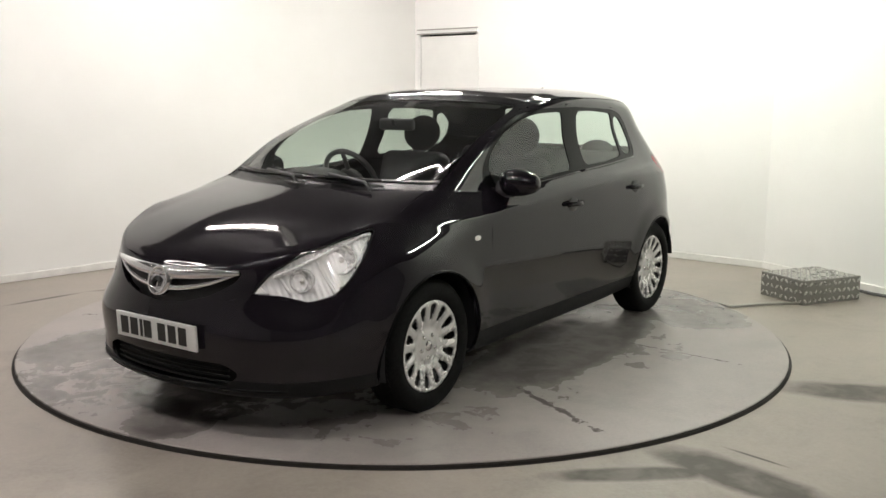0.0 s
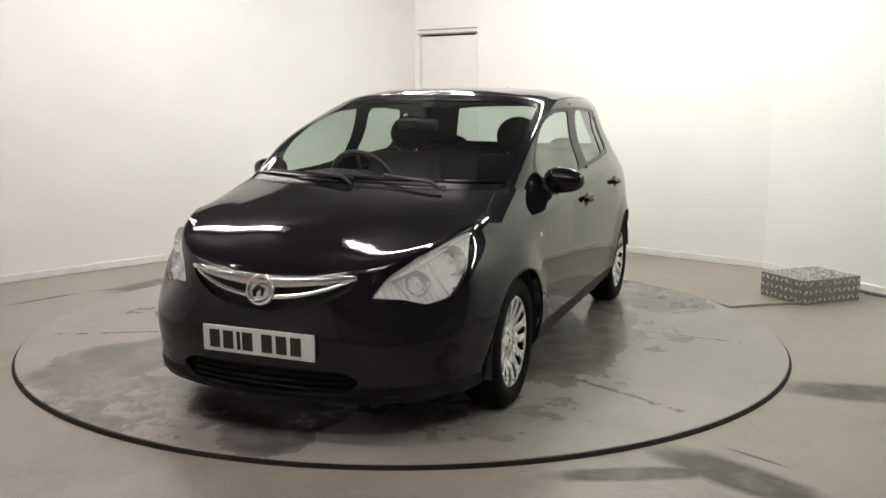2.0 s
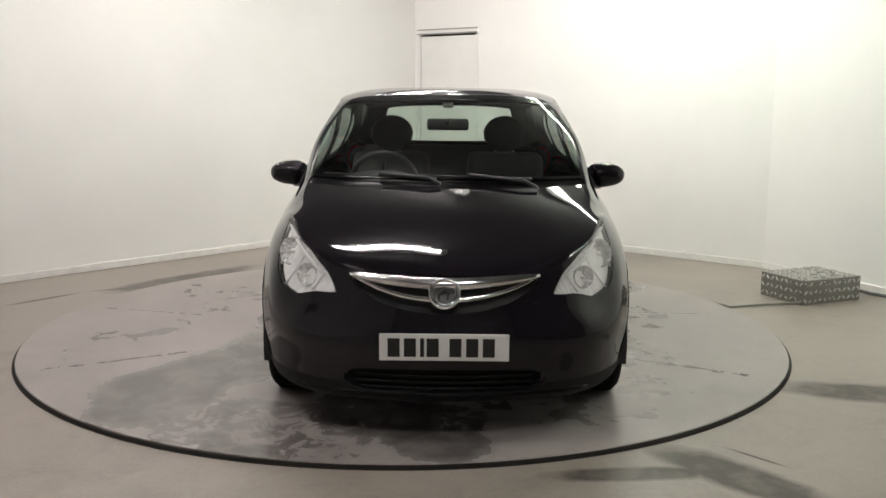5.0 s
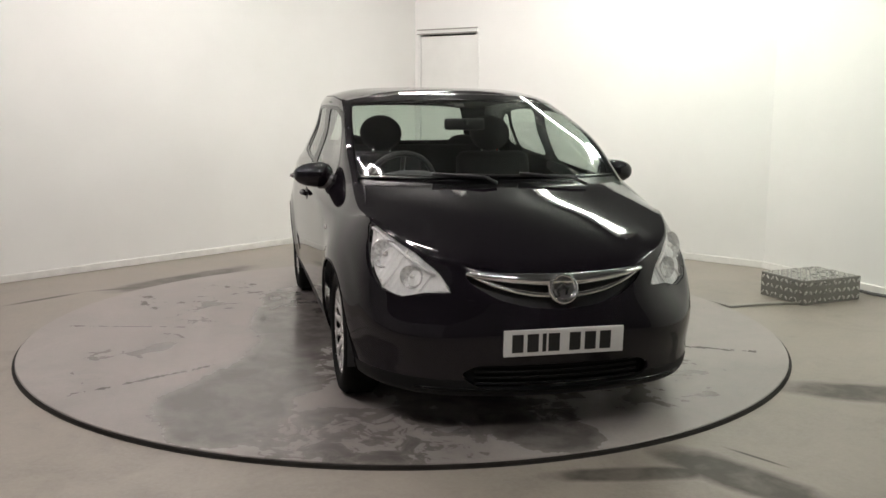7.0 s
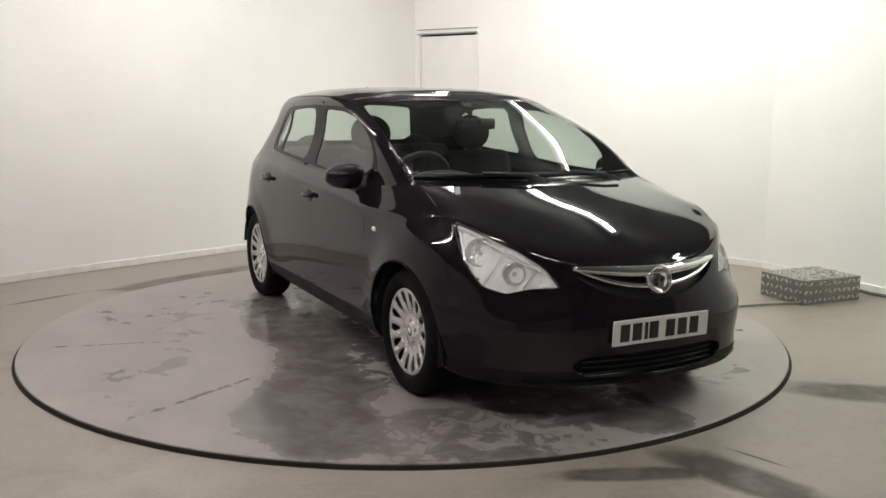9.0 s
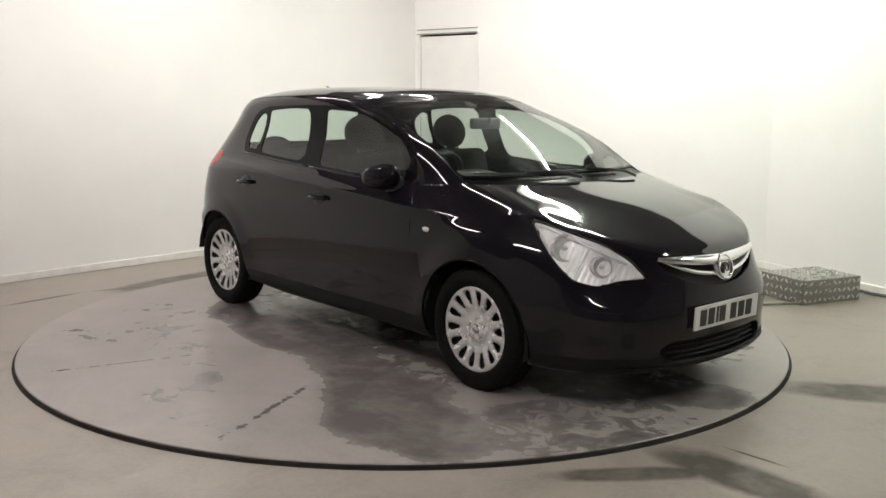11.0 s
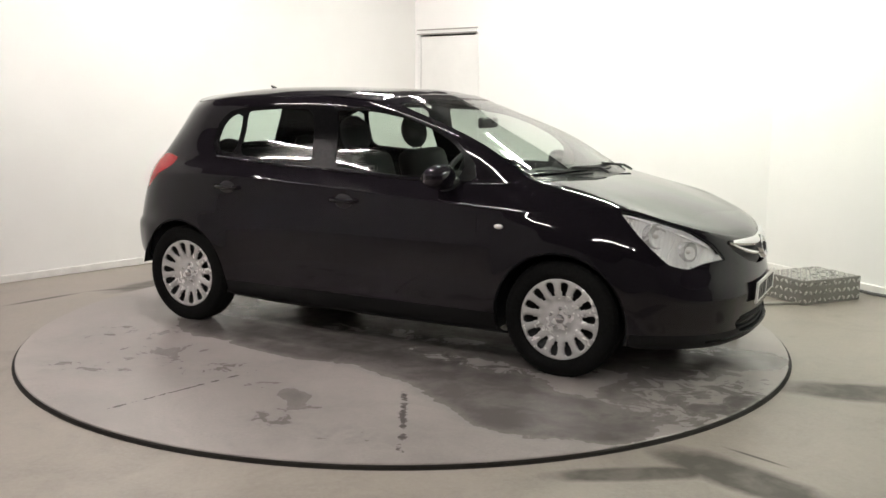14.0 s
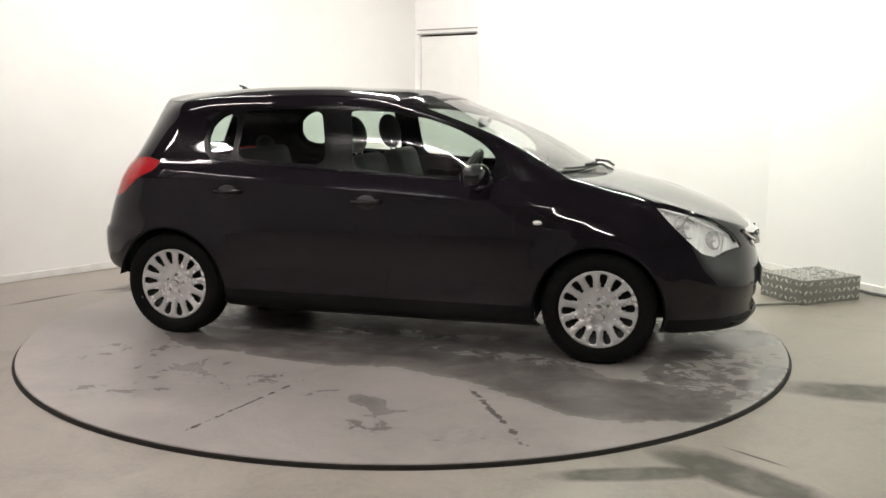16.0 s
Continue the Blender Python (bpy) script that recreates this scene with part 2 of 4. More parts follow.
def box(bm, sx, sy, sz, m=None, bevel=0.0, seg=2):
    """A box of full size sx, sy, sz about the origin of m."""
    m = m if m is not None else Matrix()
    vs = bmesh.ops.create_cube(bm, size=1.0, matrix=m @ Matrix.Diagonal((sx, sy, sz, 1)))["verts"]
    if bevel:
        es = list({e for v in vs for e in v.link_edges})
        bmesh.ops.bevel(bm, geom=es, offset=bevel, segments=seg, affect="EDGES", profile=0.5)
    return bm


def cyl(bm, r, h, m=None, seg=24, r2=None):
    bmesh.ops.create_cone(bm, cap_ends=True, segments=seg, radius1=r, radius2=r if r2 is None else r2, depth=h, matrix=m if m is not None else Matrix())
    return bm


def ball(bm, sx, sy, sz, m=None, u=20, v=12):
    bmesh.ops.create_uvsphere(bm, u_segments=u, v_segments=v, radius=1.0, matrix=(m if m is not None else Matrix()) @ Matrix.Diagonal((sx, sy, sz, 1)))
    return bm


def tube(bm, pts, r, seg=8, flat=1.0, closed=False):
    """A round (or flattened) rod along points."""
    pts = [Vector(p) for p in pts]
    rings = []
    n = len(pts)
    for i, p in enumerate(pts):
        a = pts[(i - 1) % n] if closed or i else pts[0]
        b = pts[(i + 1) % n] if closed or i < n - 1 else pts[-1]
        d = (b - a).normalized()
        s = d.cross(Vector((0, 0, 1)))
        s = s.normalized() if s.length > 1e-4 else Vector((1, 0, 0))
        up = s.cross(d)
        rad = r[i] if isinstance(r, (list, tuple)) else r
        rings.append([bm.verts.new(p + s * math.cos(k * 2 * math.pi / seg) * rad + up * math.sin(k * 2 * math.pi / seg) * rad * flat) for k in range(seg)])
    for i in range(n if closed else n - 1):
        for k in range(seg):
            bm.faces.new((rings[i][k], rings[i][(k + 1) % seg], rings[(i + 1) % n][(k + 1) % seg], rings[(i + 1) % n][k]))
    if not closed:
        bm.faces.new(rings[0][::-1])
        bm.faces.new(rings[-1])
    bmesh.ops.recalc_face_normals(bm, faces=bm.faces)
    return bm


def lathe(bm, prof, m, seg=48):
    """A surface of revolution about local z from (radius, z) pairs."""
    rings = []
    for r, z in prof:
        if r < 1e-6:
            rings.append([bm.verts.new(m @ Vector((0, 0, z)))])
        else:
            rings.append([bm.verts.new(m @ Vector((r * math.cos(2 * math.pi * k / seg), r * math.sin(2 * math.pi * k / seg), z))) for k in range(seg)])
    for a, b in zip(rings, rings[1:]):
        for k in range(seg):
            q = [a[k % len(a)], a[(k + 1) % len(a)], b[(k + 1) % len(b)], b[k % len(b)]]
            q = list(dict.fromkeys(q))
            if len(q) > 2:
                bm.faces.new(q)
    bmesh.ops.recalc_face_normals(bm, faces=bm.faces)
    return bm


# ---- room ----
CORNER = Vector((-0.317, 10.332, 0))
RIGHT_BEND = Vector((2.76, 7.90, 0))
L_END = Vector((-6.2, 3.96, 0))
R_END = Vector((5.3, 2.75, 0))
BACK_L = Vector((-2.6, -2.6, 0))
BACK_R = Vector((3.4, -2.6, 0))
HEIGHT = 2.82


def wall(name, a, b, material, label, opening=None):
    """A wall 0.2 m thick from a to b, its face towards the room; opening: (start, end, top) along it."""
    d = (b - a)
    ln = d.length
    m = Matrix.Translation((a.x, a.y, FLOOR)) @ Matrix.Rotation(math.atan2(d.y, d.x), 4, "Z")
    bm = bmesh.new()
    h = HEIGHT - FLOOR
    if opening:
        s, e, top = opening
        for x0, x1, z0, z1 in ((0, s, 0, h), (e, ln, 0, h), (s, e, top, h)):
            if x1 - x0 > 0.001:
                box(bm, x1 - x0, 0.2, z1 - z0, pose((x0 + x1) / 2, 0.1, (z0 + z1) / 2))
    else:
        box(bm, ln, 0.2, h, pose(ln / 2, 0.1, h / 2))
    ob = mesh_object(name, bm, material, None, False)
    ob.matrix_basis = m
    return tagged(ob, label, "wall", kind="structure")


DOOR_S, DOOR_E, DOOR_TOP = 0.04, 0.86, 2.105 - FLOOR
wall("wall_left", L_END, CORNER, WALL, "white painted wall with scuffs near the floor")
wall("wall_right", CORNER, RIGHT_BEND, WALL, "white painted wall with a flush door", (DOOR_S, DOOR_E, DOOR_TOP))
wall("wall_side", RIGHT_BEND, R_END, WALL, "white painted wall behind the metal box")
# added walls out of view; the left one is paler to brighten reflections
wall("wall_back_right", R_END, BACK_R, DARKWALL, "plain dark wall added out of view to close the bay")
wall("wall_back", BACK_R, BACK_L, DARKWALL, "plain dark wall added out of view to close the bay")
wall("wall_back_left", BACK_L, L_END, PALEWALL, "plain grey wall added out of view, paler for the car's reflections")


def skirting(name, a, b):
    d = b - a
    m = Matrix.Translation((a.x, a.y, FLOOR)) @ Matrix.Rotation(math.atan2(d.y, d.x), 4, "Z")
    bm = bmesh.new()
    box(bm, d.length, 0.02, 0.06, pose(d.length / 2, -0.01, 0.03), 0.006)
    ob = mesh_object(name, bm, SKIRT, None, False)
    ob.matrix_basis = m
    tagged(ob, "off-white painted skirting along the wall", "skirting", kind="structure")


dr = (RIGHT_BEND - CORNER).normalized()
skirting("baseboard_left", L_END, CORNER)
skirting("baseboard_right", CORNER + dr * (DOOR_E + 0.05), RIGHT_BEND)
skirting("baseboard_side", RIGHT_BEND, R_END)

bm = bmesh.new()
box(bm, 16, 18, 0.2, pose(0, 4, FLOOR - 0.1))
tagged(mesh_object("floor", bm, GROUND, None, False), "worn grey concrete floor with damp dark patches and painted shade by the rim", "floor", kind="structure")
bm = bmesh.new()
box(bm, 16, 18, 0.2, pose(0, 4, HEIGHT + 0.1))
tagged(mesh_object("ceiling", bm, CEIL, None, False), "dark ceiling boards over the photo bay", "ceiling", kind="structure")


def flush_door():
    m = Matrix.Translation((CORNER.x, CORNER.y, FLOOR)) @ Matrix.Rotation(math.atan2(dr.y, dr.x), 4, "Z")
    th = empty("door_1", m)
    tagged(th, "closed white flush door with a slim dark head gap", "door", kind="structure")
    w = DOOR_E - DOOR_S
    mid = (DOOR_S + DOOR_E) / 2
    part("leaf", box(bmesh.new(), w - 0.086, 0.045, DOOR_TOP - 0.06, pose(mid, 0.027, (DOOR_TOP - 0.06) / 2 + 0.005), 0.003), DOORPAINT, th, smooth=False)
    for x in (DOOR_S + 0.02, DOOR_E - 0.02):
        part("jamb", box(bmesh.new(), 0.04, 0.14, DOOR_TOP - 0.002, pose(x, 0.062, DOOR_TOP / 2), 0.004), DOORPAINT, th, smooth=False)
    part("head", box(bmesh.new(), w - 0.082, 0.12, 0.03, pose(mid, 0.055, DOOR_TOP - 0.017), 0.003), DOORPAINT, th, smooth=False)
    part("head_rail", box(bmesh.new(), w - 0.02, 0.022, 0.05, pose(mid, -0.012, DOOR_TOP - 0.008), 0.003), DOORPAINT, th, "white head rail with grey edges", smooth=False)
    for dz in (0.014, -0.030):
        part("rail_edge", box(bmesh.new(), w - 0.018, 0.012, 0.012, pose(mid, -0.026, DOOR_TOP + dz), 0.002), CONDUIT, th, smooth=False)
    part("backing", box(bmesh.new(), w + 0.2, 0.02, DOOR_TOP + 0.1, pose(mid, 0.215, DOOR_TOP / 2)), DARKWALL, th, smooth=False)


flush_door()

# ---- strip lamps under the ceiling ----
TUBE_A = glow("tube_light_pinkish", (1.0, 0.92, 0.89), 228)
TUBE_C = glow("tube_light_white", (1.0, 0.945, 0.895), 258)
TUBE_E = glow("tube_light_soft_pinkish", (1.0, 0.915, 0.885), 198)
TUBE_D = glow("tube_light_dim_pinkish", (1.0, 0.90, 0.87), 118)
TUBE_B = glow("tube_light_greenish", (0.94, 1.0, 0.86), 250)


def strip_lamp(x, y, z, ang, ln, mat, label):
    th = empty("strip_lamp", pose(x, y, z, 0, 0, ang))
    tagged(th, label, "ceiling lamp", "strip lamps under the ceiling")
    part("batten", box(bmesh.new(), ln, 0.09, 0.05, pose(0, 0, 0.05), 0.006), SKIRT, th, smooth=False)
    part("tube", cyl(bmesh.new(), 0.013, ln - 0.1, pose(0, 0, 0, 0, 90, 0), 8), mat, th, "glowing fluorescent tube")
    for s in (-1, 1):
        part("end_cap", box(bmesh.new(), 0.04, 0.06, 0.07, pose(s * (ln / 2 - 0.02), 0, 0.0), 0.006), SKIRT, th, smooth=False)
    for s in (-0.35, 0.35):
        part("rod", cyl(bmesh.new(), 0.006, HEIGHT - z - 0.07, pose(s * ln, 0, (HEIGHT - z - 0.07) / 2 + 0.07), 6), CONDUIT, th)


LAMPS = [(-2.02, 6.56, 2.72, -38, 1.25, TUBE_E), (-0.45, 5.36, 2.72, -22, 1.0, TUBE_A), (1.33, 7.10, 2.72, -65, 1.9, TUBE_B), (-0.30, 7.85, 2.72, -42, 1.4, TUBE_C),
         # the last entry is an added fill near the camera, lighting the car's front
         (-3.16, 4.57, 2.72, -30, 1.6, TUBE_D), (-1.66, 2.96, 2.72, -20, 1.3, TUBE_C), (3.25, 4.5, 2.72, -63, 1.8, TUBE_B), (0.3, 1.4, 2.72, -30, 1.5, TUBE_C)]
for L in LAMPS:
    strip_lamp(*L, "white fluorescent strip lamp hung below the ceiling")

# ---- turntable ----
def turntable():
    th = empty("turntable", Matrix.Translation(TT))
    tagged(th, "round worn grey turntable plate with damp staining, painted car shade and dark rim", "turntable")
    bm = bmesh.new()
    lathe(bm, [(0.0, 0.0), (0.8, 0.0), (1.6, 0.0), (TT_R - 0.004, 0.0), (TT_R, -0.003), (TT_R, -0.02)], Matrix(), 200)
    part("plate", bm, DISC, th, smooth=False)
    bm = bmesh.new()
    lathe(bm, [(TT_R - 0.03, -0.0215), (TT_R + 0.001, -0.019), (TT_R + 0.001, -0.005), (TT_R + 0.008, -0.010), (TT_R + 0.012, -0.0215)], Matrix(), 200)
    part("rim", bm, RIM, th, "dark rusty steel rim", smooth=False)
    return th


TABLE = turntable()
# thin black ring on the floor: dirt and the shade below the rim
bm = bmesh.new()
lathe(bm, [(TT_R + 0.010, FLOOR + 0.003), (TT_R + 0.016, FLOOR + 0.003), (TT_R + 0.018, FLOOR - 0.01)], Matrix.Translation(TT), 160)
tagged(mesh_object("trim_shade_ring", bm, RIM, None, False), "dark dirty ring that stands for the shade round the turntable", "floor gap", kind="structure")

# ---- car body: rings of points from the sill up to the roof, front centre to rear centre ----
# each row: 15 points (x forward from the front axle, y to the left, z up)
RINGS = [
    [(.68, 0, .17), (.66, .24, .17), (.60, .45, .17), (.48, .58, .17), (.28, .68, .17), (0, .72, .17), (-.4, .74, .17), (-.9, .74, .17), (-1.42, .74, .17), (-1.9, .74, .17), (-2.35, .73, .20), (-2.68, .70, .30), (-2.88, .58, .32), (-2.95, .35, .31), (-2.97, 0, .31)],
    [(.84, 0, .195), (.815, .28, .195), (.738, .515, .195), (.585, .675, .195), (.35, .78, .20), (0, .80, .215), (-.4, .805, .215), (-.9, .805, .22), (-1.42, .805, .225), (-1.9, .805, .23), (-2.35, .80, .25), (-2.72, .765, .33), (-2.97, .635, .345), (-3.07, .38, .34), (-3.10, 0, .34)],
    [(.855, 0, .31), (.83, .28, .31), (.75, .525, .315), (.60, .69, .32), (.37, .80, .345), (0, .835, .37), (-.4, .838, .37), (-.9, .838, .37), (-1.42, .838, .375), (-1.9, .84, .38), (-2.35, .845, .39), (-2.74, .80, .40), (-3.02, .66, .41), (-3.115, .40, .42), (-3.135, 0, .42)],
    [(.862, 0, .45), (.837, .28, .45), (.758, .52, .455), (.615, .69, .465), (.385, .805, .51), (0, .855, .575), (-.4, .855, .575), (-.9, .858, .575), (-1.42, .862, .58), (-1.9, .865, .58), (-2.35, .865, .58), (-2.76, .82, .58), (-3.03, .665, .58), (-3.11, .40, .58), (-3.13, 0, .58)],
    [(.84, 0, .575), (.815, .25, .58), (.735, .455, .60), (.60, .625, .60), (.405, .765, .675), (.02, .84, .74), (-.4, .848, .755), (-.9, .853, .765), (-1.42, .858, .775), (-1.9, .86, .78), (-2.35, .855, .785), (-2.76, .81, .77), (-2.995, .66, .745), (-3.07, .40, .74), (-3.09, 0, .74)],
    [(.80, 0, .683), (.775, .24, .692), (.70, .435, .718), (.53, .605, .782), (.27, .705, .855), (.0, .785, .85), (-.4, .832, .855), (-.9, .845, .885), (-1.42, .848, .91), (-1.9, .845, .93), (-2.35, .83, .935), (-2.75, .785, .92), (-2.94, .65, .90), (-3.02, .40, .885), (-3.045, 0, .88)],
    [(.71, 0, .748), (.685, .215, .752), (.615, .40, .770), (.46, .565, .822), (.21, .668, .892), (-.02, .752, .898), (-.40, .802, .905), (-.9, .826, .925), (-1.42, .828, .95), (-1.9, .824, .965), (-2.35, .805, .975), (-2.74, .765, .96), (-2.915, .645, .945), (-3.0, .40, .935), (-3.025, 0, .93)],
    [(.36, 0, .885), (.345, .175, .884), (.29, .34, .886), (.19, .49, .905), (.04, .635, .945), (-.11, .728, .948), (-.41, .782, .938), (-.9, .808, .950), (-1.42, .812, .975), (-1.9, .806, .99), (-2.35, .785, 1.005), (-2.72, .748, .995), (-2.89, .635, .985), (-2.985, .395, .975), (-3.01, 0, .97)],
    [(-.07, 0, .992), (-.075, .16, .992), (-.095, .32, .991), (-.13, .48, .990), (-.175, .62, .990), (-.228, .712, .992), (-.43, .765, .968), (-.9, .79, .972), (-1.42, .795, 1.0), (-1.9, .787, 1.02), (-2.33, .765, 1.045), (-2.69, .728, 1.045), (-2.855, .62, 1.04), (-2.955, .385, 1.03), (-2.985, 0, 1.025)],
    [(-.475, 0, 1.190), (-.48, .15, 1.189), (-.495, .29, 1.187), (-.515, .43, 1.184), (-.545, .565, 1.181), (-.585, .652, 1.178), (-.69, .698, 1.165), (-1.02, .725, 1.165), (-1.45, .732, 1.185), (-1.88, .725, 1.20), (-2.29, .702, 1.21), (-2.58, .66, 1.215), (-2.755, .56, 1.215), (-2.875, .36, 1.21), (-2.91, 0, 1.21)],
    [(-.985, 0, 1.412), (-.99, .14, 1.410), (-1.0, .27, 1.406), (-1.02, .395, 1.398), (-1.05, .50, 1.384), (-1.09, .568, 1.368), (-1.13, .612, 1.348), (-1.28, .628, 1.355), (-1.52, .635, 1.365), (-1.88, .63, 1.36), (-2.24, .61, 1.345), (-2.49, .575, 1.328), (-2.66, .485, 1.325), (-2.79, .31, 1.345), (-2.825, 0, 1.355)],
    [(-1.06, 0, 1.43), (-1.07, .12, 1.429), (-1.08, .235, 1.426), (-1.10, .34, 1.42), (-1.13, .43, 1.408), (-1.17, .49, 1.398), (-1.22, .53, 1.392), (-1.35, .55, 1.405), (-1.55, .555, 1.412), (-1.88, .55, 1.405), (-2.2, .53, 1.39), (-2.43, .50, 1.372), (-2.60, .42, 1.365), (-2.75, .27, 1.378), (-2.80, 0, 1.385)],
    [(-1.15, 0, 1.445), (-1.18, .085, 1.446), (-1.2, .165, 1.446), (-1.23, .24, 1.444), (-1.27, .30, 1.441), (-1.32, .34, 1.441), (-1.37, .365, 1.443), (-1.47, .375, 1.448), (-1.62, .38, 1.449), (-1.88, .375, 1.443), (-2.12, .36, 1.43), (-2.3, .33, 1.418), (-2.45, .28, 1.408), (-2.58, .18, 1.404), (-2.64, 0, 1.402)],
    [(-1.4, 0, 1.459), (-1.42, 0, 1.459), (-1.44, 0, 1.46), (-1.46, 0, 1.46), (-1.48, 0, 1.46), (-1.51, 0, 1.461), (-1.55, 0, 1.461), (-1.62, 0, 1.462), (-1.72, 0, 1.462), (-1.88, 0, 1.459), (-2.02, 0, 1.452), (-2.13, 0, 1.446), (-2.22, 0, 1.438), (-2.30, 0, 1.432), (-2.34, 0, 1.429)],
]
SU, SV = 8, 7
CREASES = (5, 8)
BONNET_LINE = [(-.10, .992, .05), (-.06, .984, .055), (.15, .940, .065), (.36, .887, .075), (.55, .825, .09), (.71, .755, .11), (.80, .690, .12)]


def bonnet_height(x, y):
    """Height of the bonnet: a smooth centre line that falls away to the sides."""
    xs, zs, ks = zip(*BONNET_LINE)
    return float(np.interp(x, xs, zs) - np.interp(x, xs, ks) * y * y)


# fuller roof corners, a more upright lower side
for row, dy, dz, cols in ((10, .013, .011, range(0, 15)), (11, .017, .014, range(0, 15)), (12, .01, .010, range(0, 15)), (13, 0, .007, range(0, 15)), (1, .018, 0, range(5, 11)), (2, .010, 0, range(5, 11))):
    for c in cols:
        x, y, z = RINGS[row][c]
        w = min(1.0, max(0.0, (c - 1.5) / 4.5)) * min(1.0, (14.5 - c) / 3.5) if row in (10, 11) else 1.0
        RINGS[row][c] = (x, y + (dy * w if y else 0), z + dz * w)
# a wide greenhouse: the pillars and roof rails stand further out
for row, dy in ((9, .022), (10, .034), (11, .040), (12, .028)):
    for c in range(1, 14):
        x, y, z = RINGS[row][c]
        k = min(1.0, c / 4, (14 - c) / 3) * ((-0.5 if c < 11 else 0.2) if row == 9 and c > 6 else 1.0)
        RINGS[row][c] = (x, y + dy * k, z)
# the windscreen and its pillars bow forward at half height
for c in range(7):
    x, y, z = RINGS[9][c]
    k = (0.3, 0.3, 0.4, 0.5, 0.6, 0.7, 0.8)[c]
    RINGS[9][c] = (x + .020 * k, y + (.010 if 2 < c < 6 else 0), z + .018 * k)
# the roof runs on level to the spoiler edge
for row, dz in ((10, .014), (11, .020), (12, .020), (13, .016)):
    for c in range(8, 15):
        x, y, z = RINGS[row][c]
        RINGS[row][c] = (x, y, z + dz * min(1.0, (c - 7) / 3))
# the rear window leans a little more
for row, dx in ((8, .012), (9, .018)):
    for c in range(11, 15):
        x, y, z = RINGS[row][c]
        RINGS[row][c] = (x + dx, y, z)
for row in (5, 6, 7):
    for c in range(5):
        x, y, z = RINGS[row][c]
        RINGS[row][c] = (x, y, bonnet_height(x, y))


def spline(p0, p1, p2, p3, t):
    return 0.5 * (2 * p1 + (p2 - p0) * t + (2 * p0 - 5 * p1 + 4 * p2 - p3) * t * t + (3 * p1 - p0 - 3 * p2 + p3) * t ** 3)


def dense(ctrl, sub, mirror):
    """Smooth curve points through control points along axis 0; mirror: ghost ends reflected in y."""
    if mirror:
        a, b = ctrl[1] * np.array([1, -1, 1]), ctrl[-2] * np.array([1, -1, 1])
    else:
        a, b = 2 * ctrl[0] - ctrl[1], 2 * ctrl[-1] - ctrl[-2]
    c = np.concatenate([a[None], ctrl, b[None]])
    out = []
    for i in range(1, len(c) - 2):
        for k in range(sub):
            out.append(spline(c[i - 1], c[i], c[i + 1], c[i + 2], k / sub))
    out.append(ctrl[-1])
    return np.array(out)


# the raised line along the flank, from the tail lamp to the front wing: x, z
FLANK = [(-2.66, .990), (-1.90, .952), (-1.64, .916), (-1.27, .894), (-.86, .874), (-.40, .850), (.20, .835)]


def sculpt(p):
    """Move flank points outwards: a soft-edged ridge along FLANK and flares round the wheel arches."""
    x, y, z = p[..., 0], p[..., 1], p[..., 2]
    on_side = np.clip((y - 0.60) / 0.12, 0, 1)
    fx, fz = zip(*FLANK)
    zc = np.interp(x, fx, fz)
    d = z - zc
    along = np.clip((x + 2.66) / 0.15, 0, 1) * np.clip((0.05 - x) / 0.70, 0, 1)
    ridge = 0.0075 * np.where(d > 0, np.exp(-d / 0.016), np.exp(d / 0.060)) * along
    out = ridge
    for ax in (0.0, -2.511):
        r = np.hypot(x - ax, z - 0.30)
        k = np.clip(1 - (r - 0.342) / 0.135, 0, 1)
        out = out + 0.015 * k * k * (3 - 2 * k) * np.clip((z - 0.25) / 0.1, 0, 1)
    q = p.copy()
    q[..., 1] += out * on_side
    # the rear bumper stands proud of the panels above it
    step = 0.014 * np.clip((-2.72 - x) / 0.10, 0, 1) * np.clip((0.612 - z) / 0.012, 0, 1)
    q[..., 0] -= step
    q[..., 1] += np.where(y > 0.3, 0.6 * step, 0)
    return q


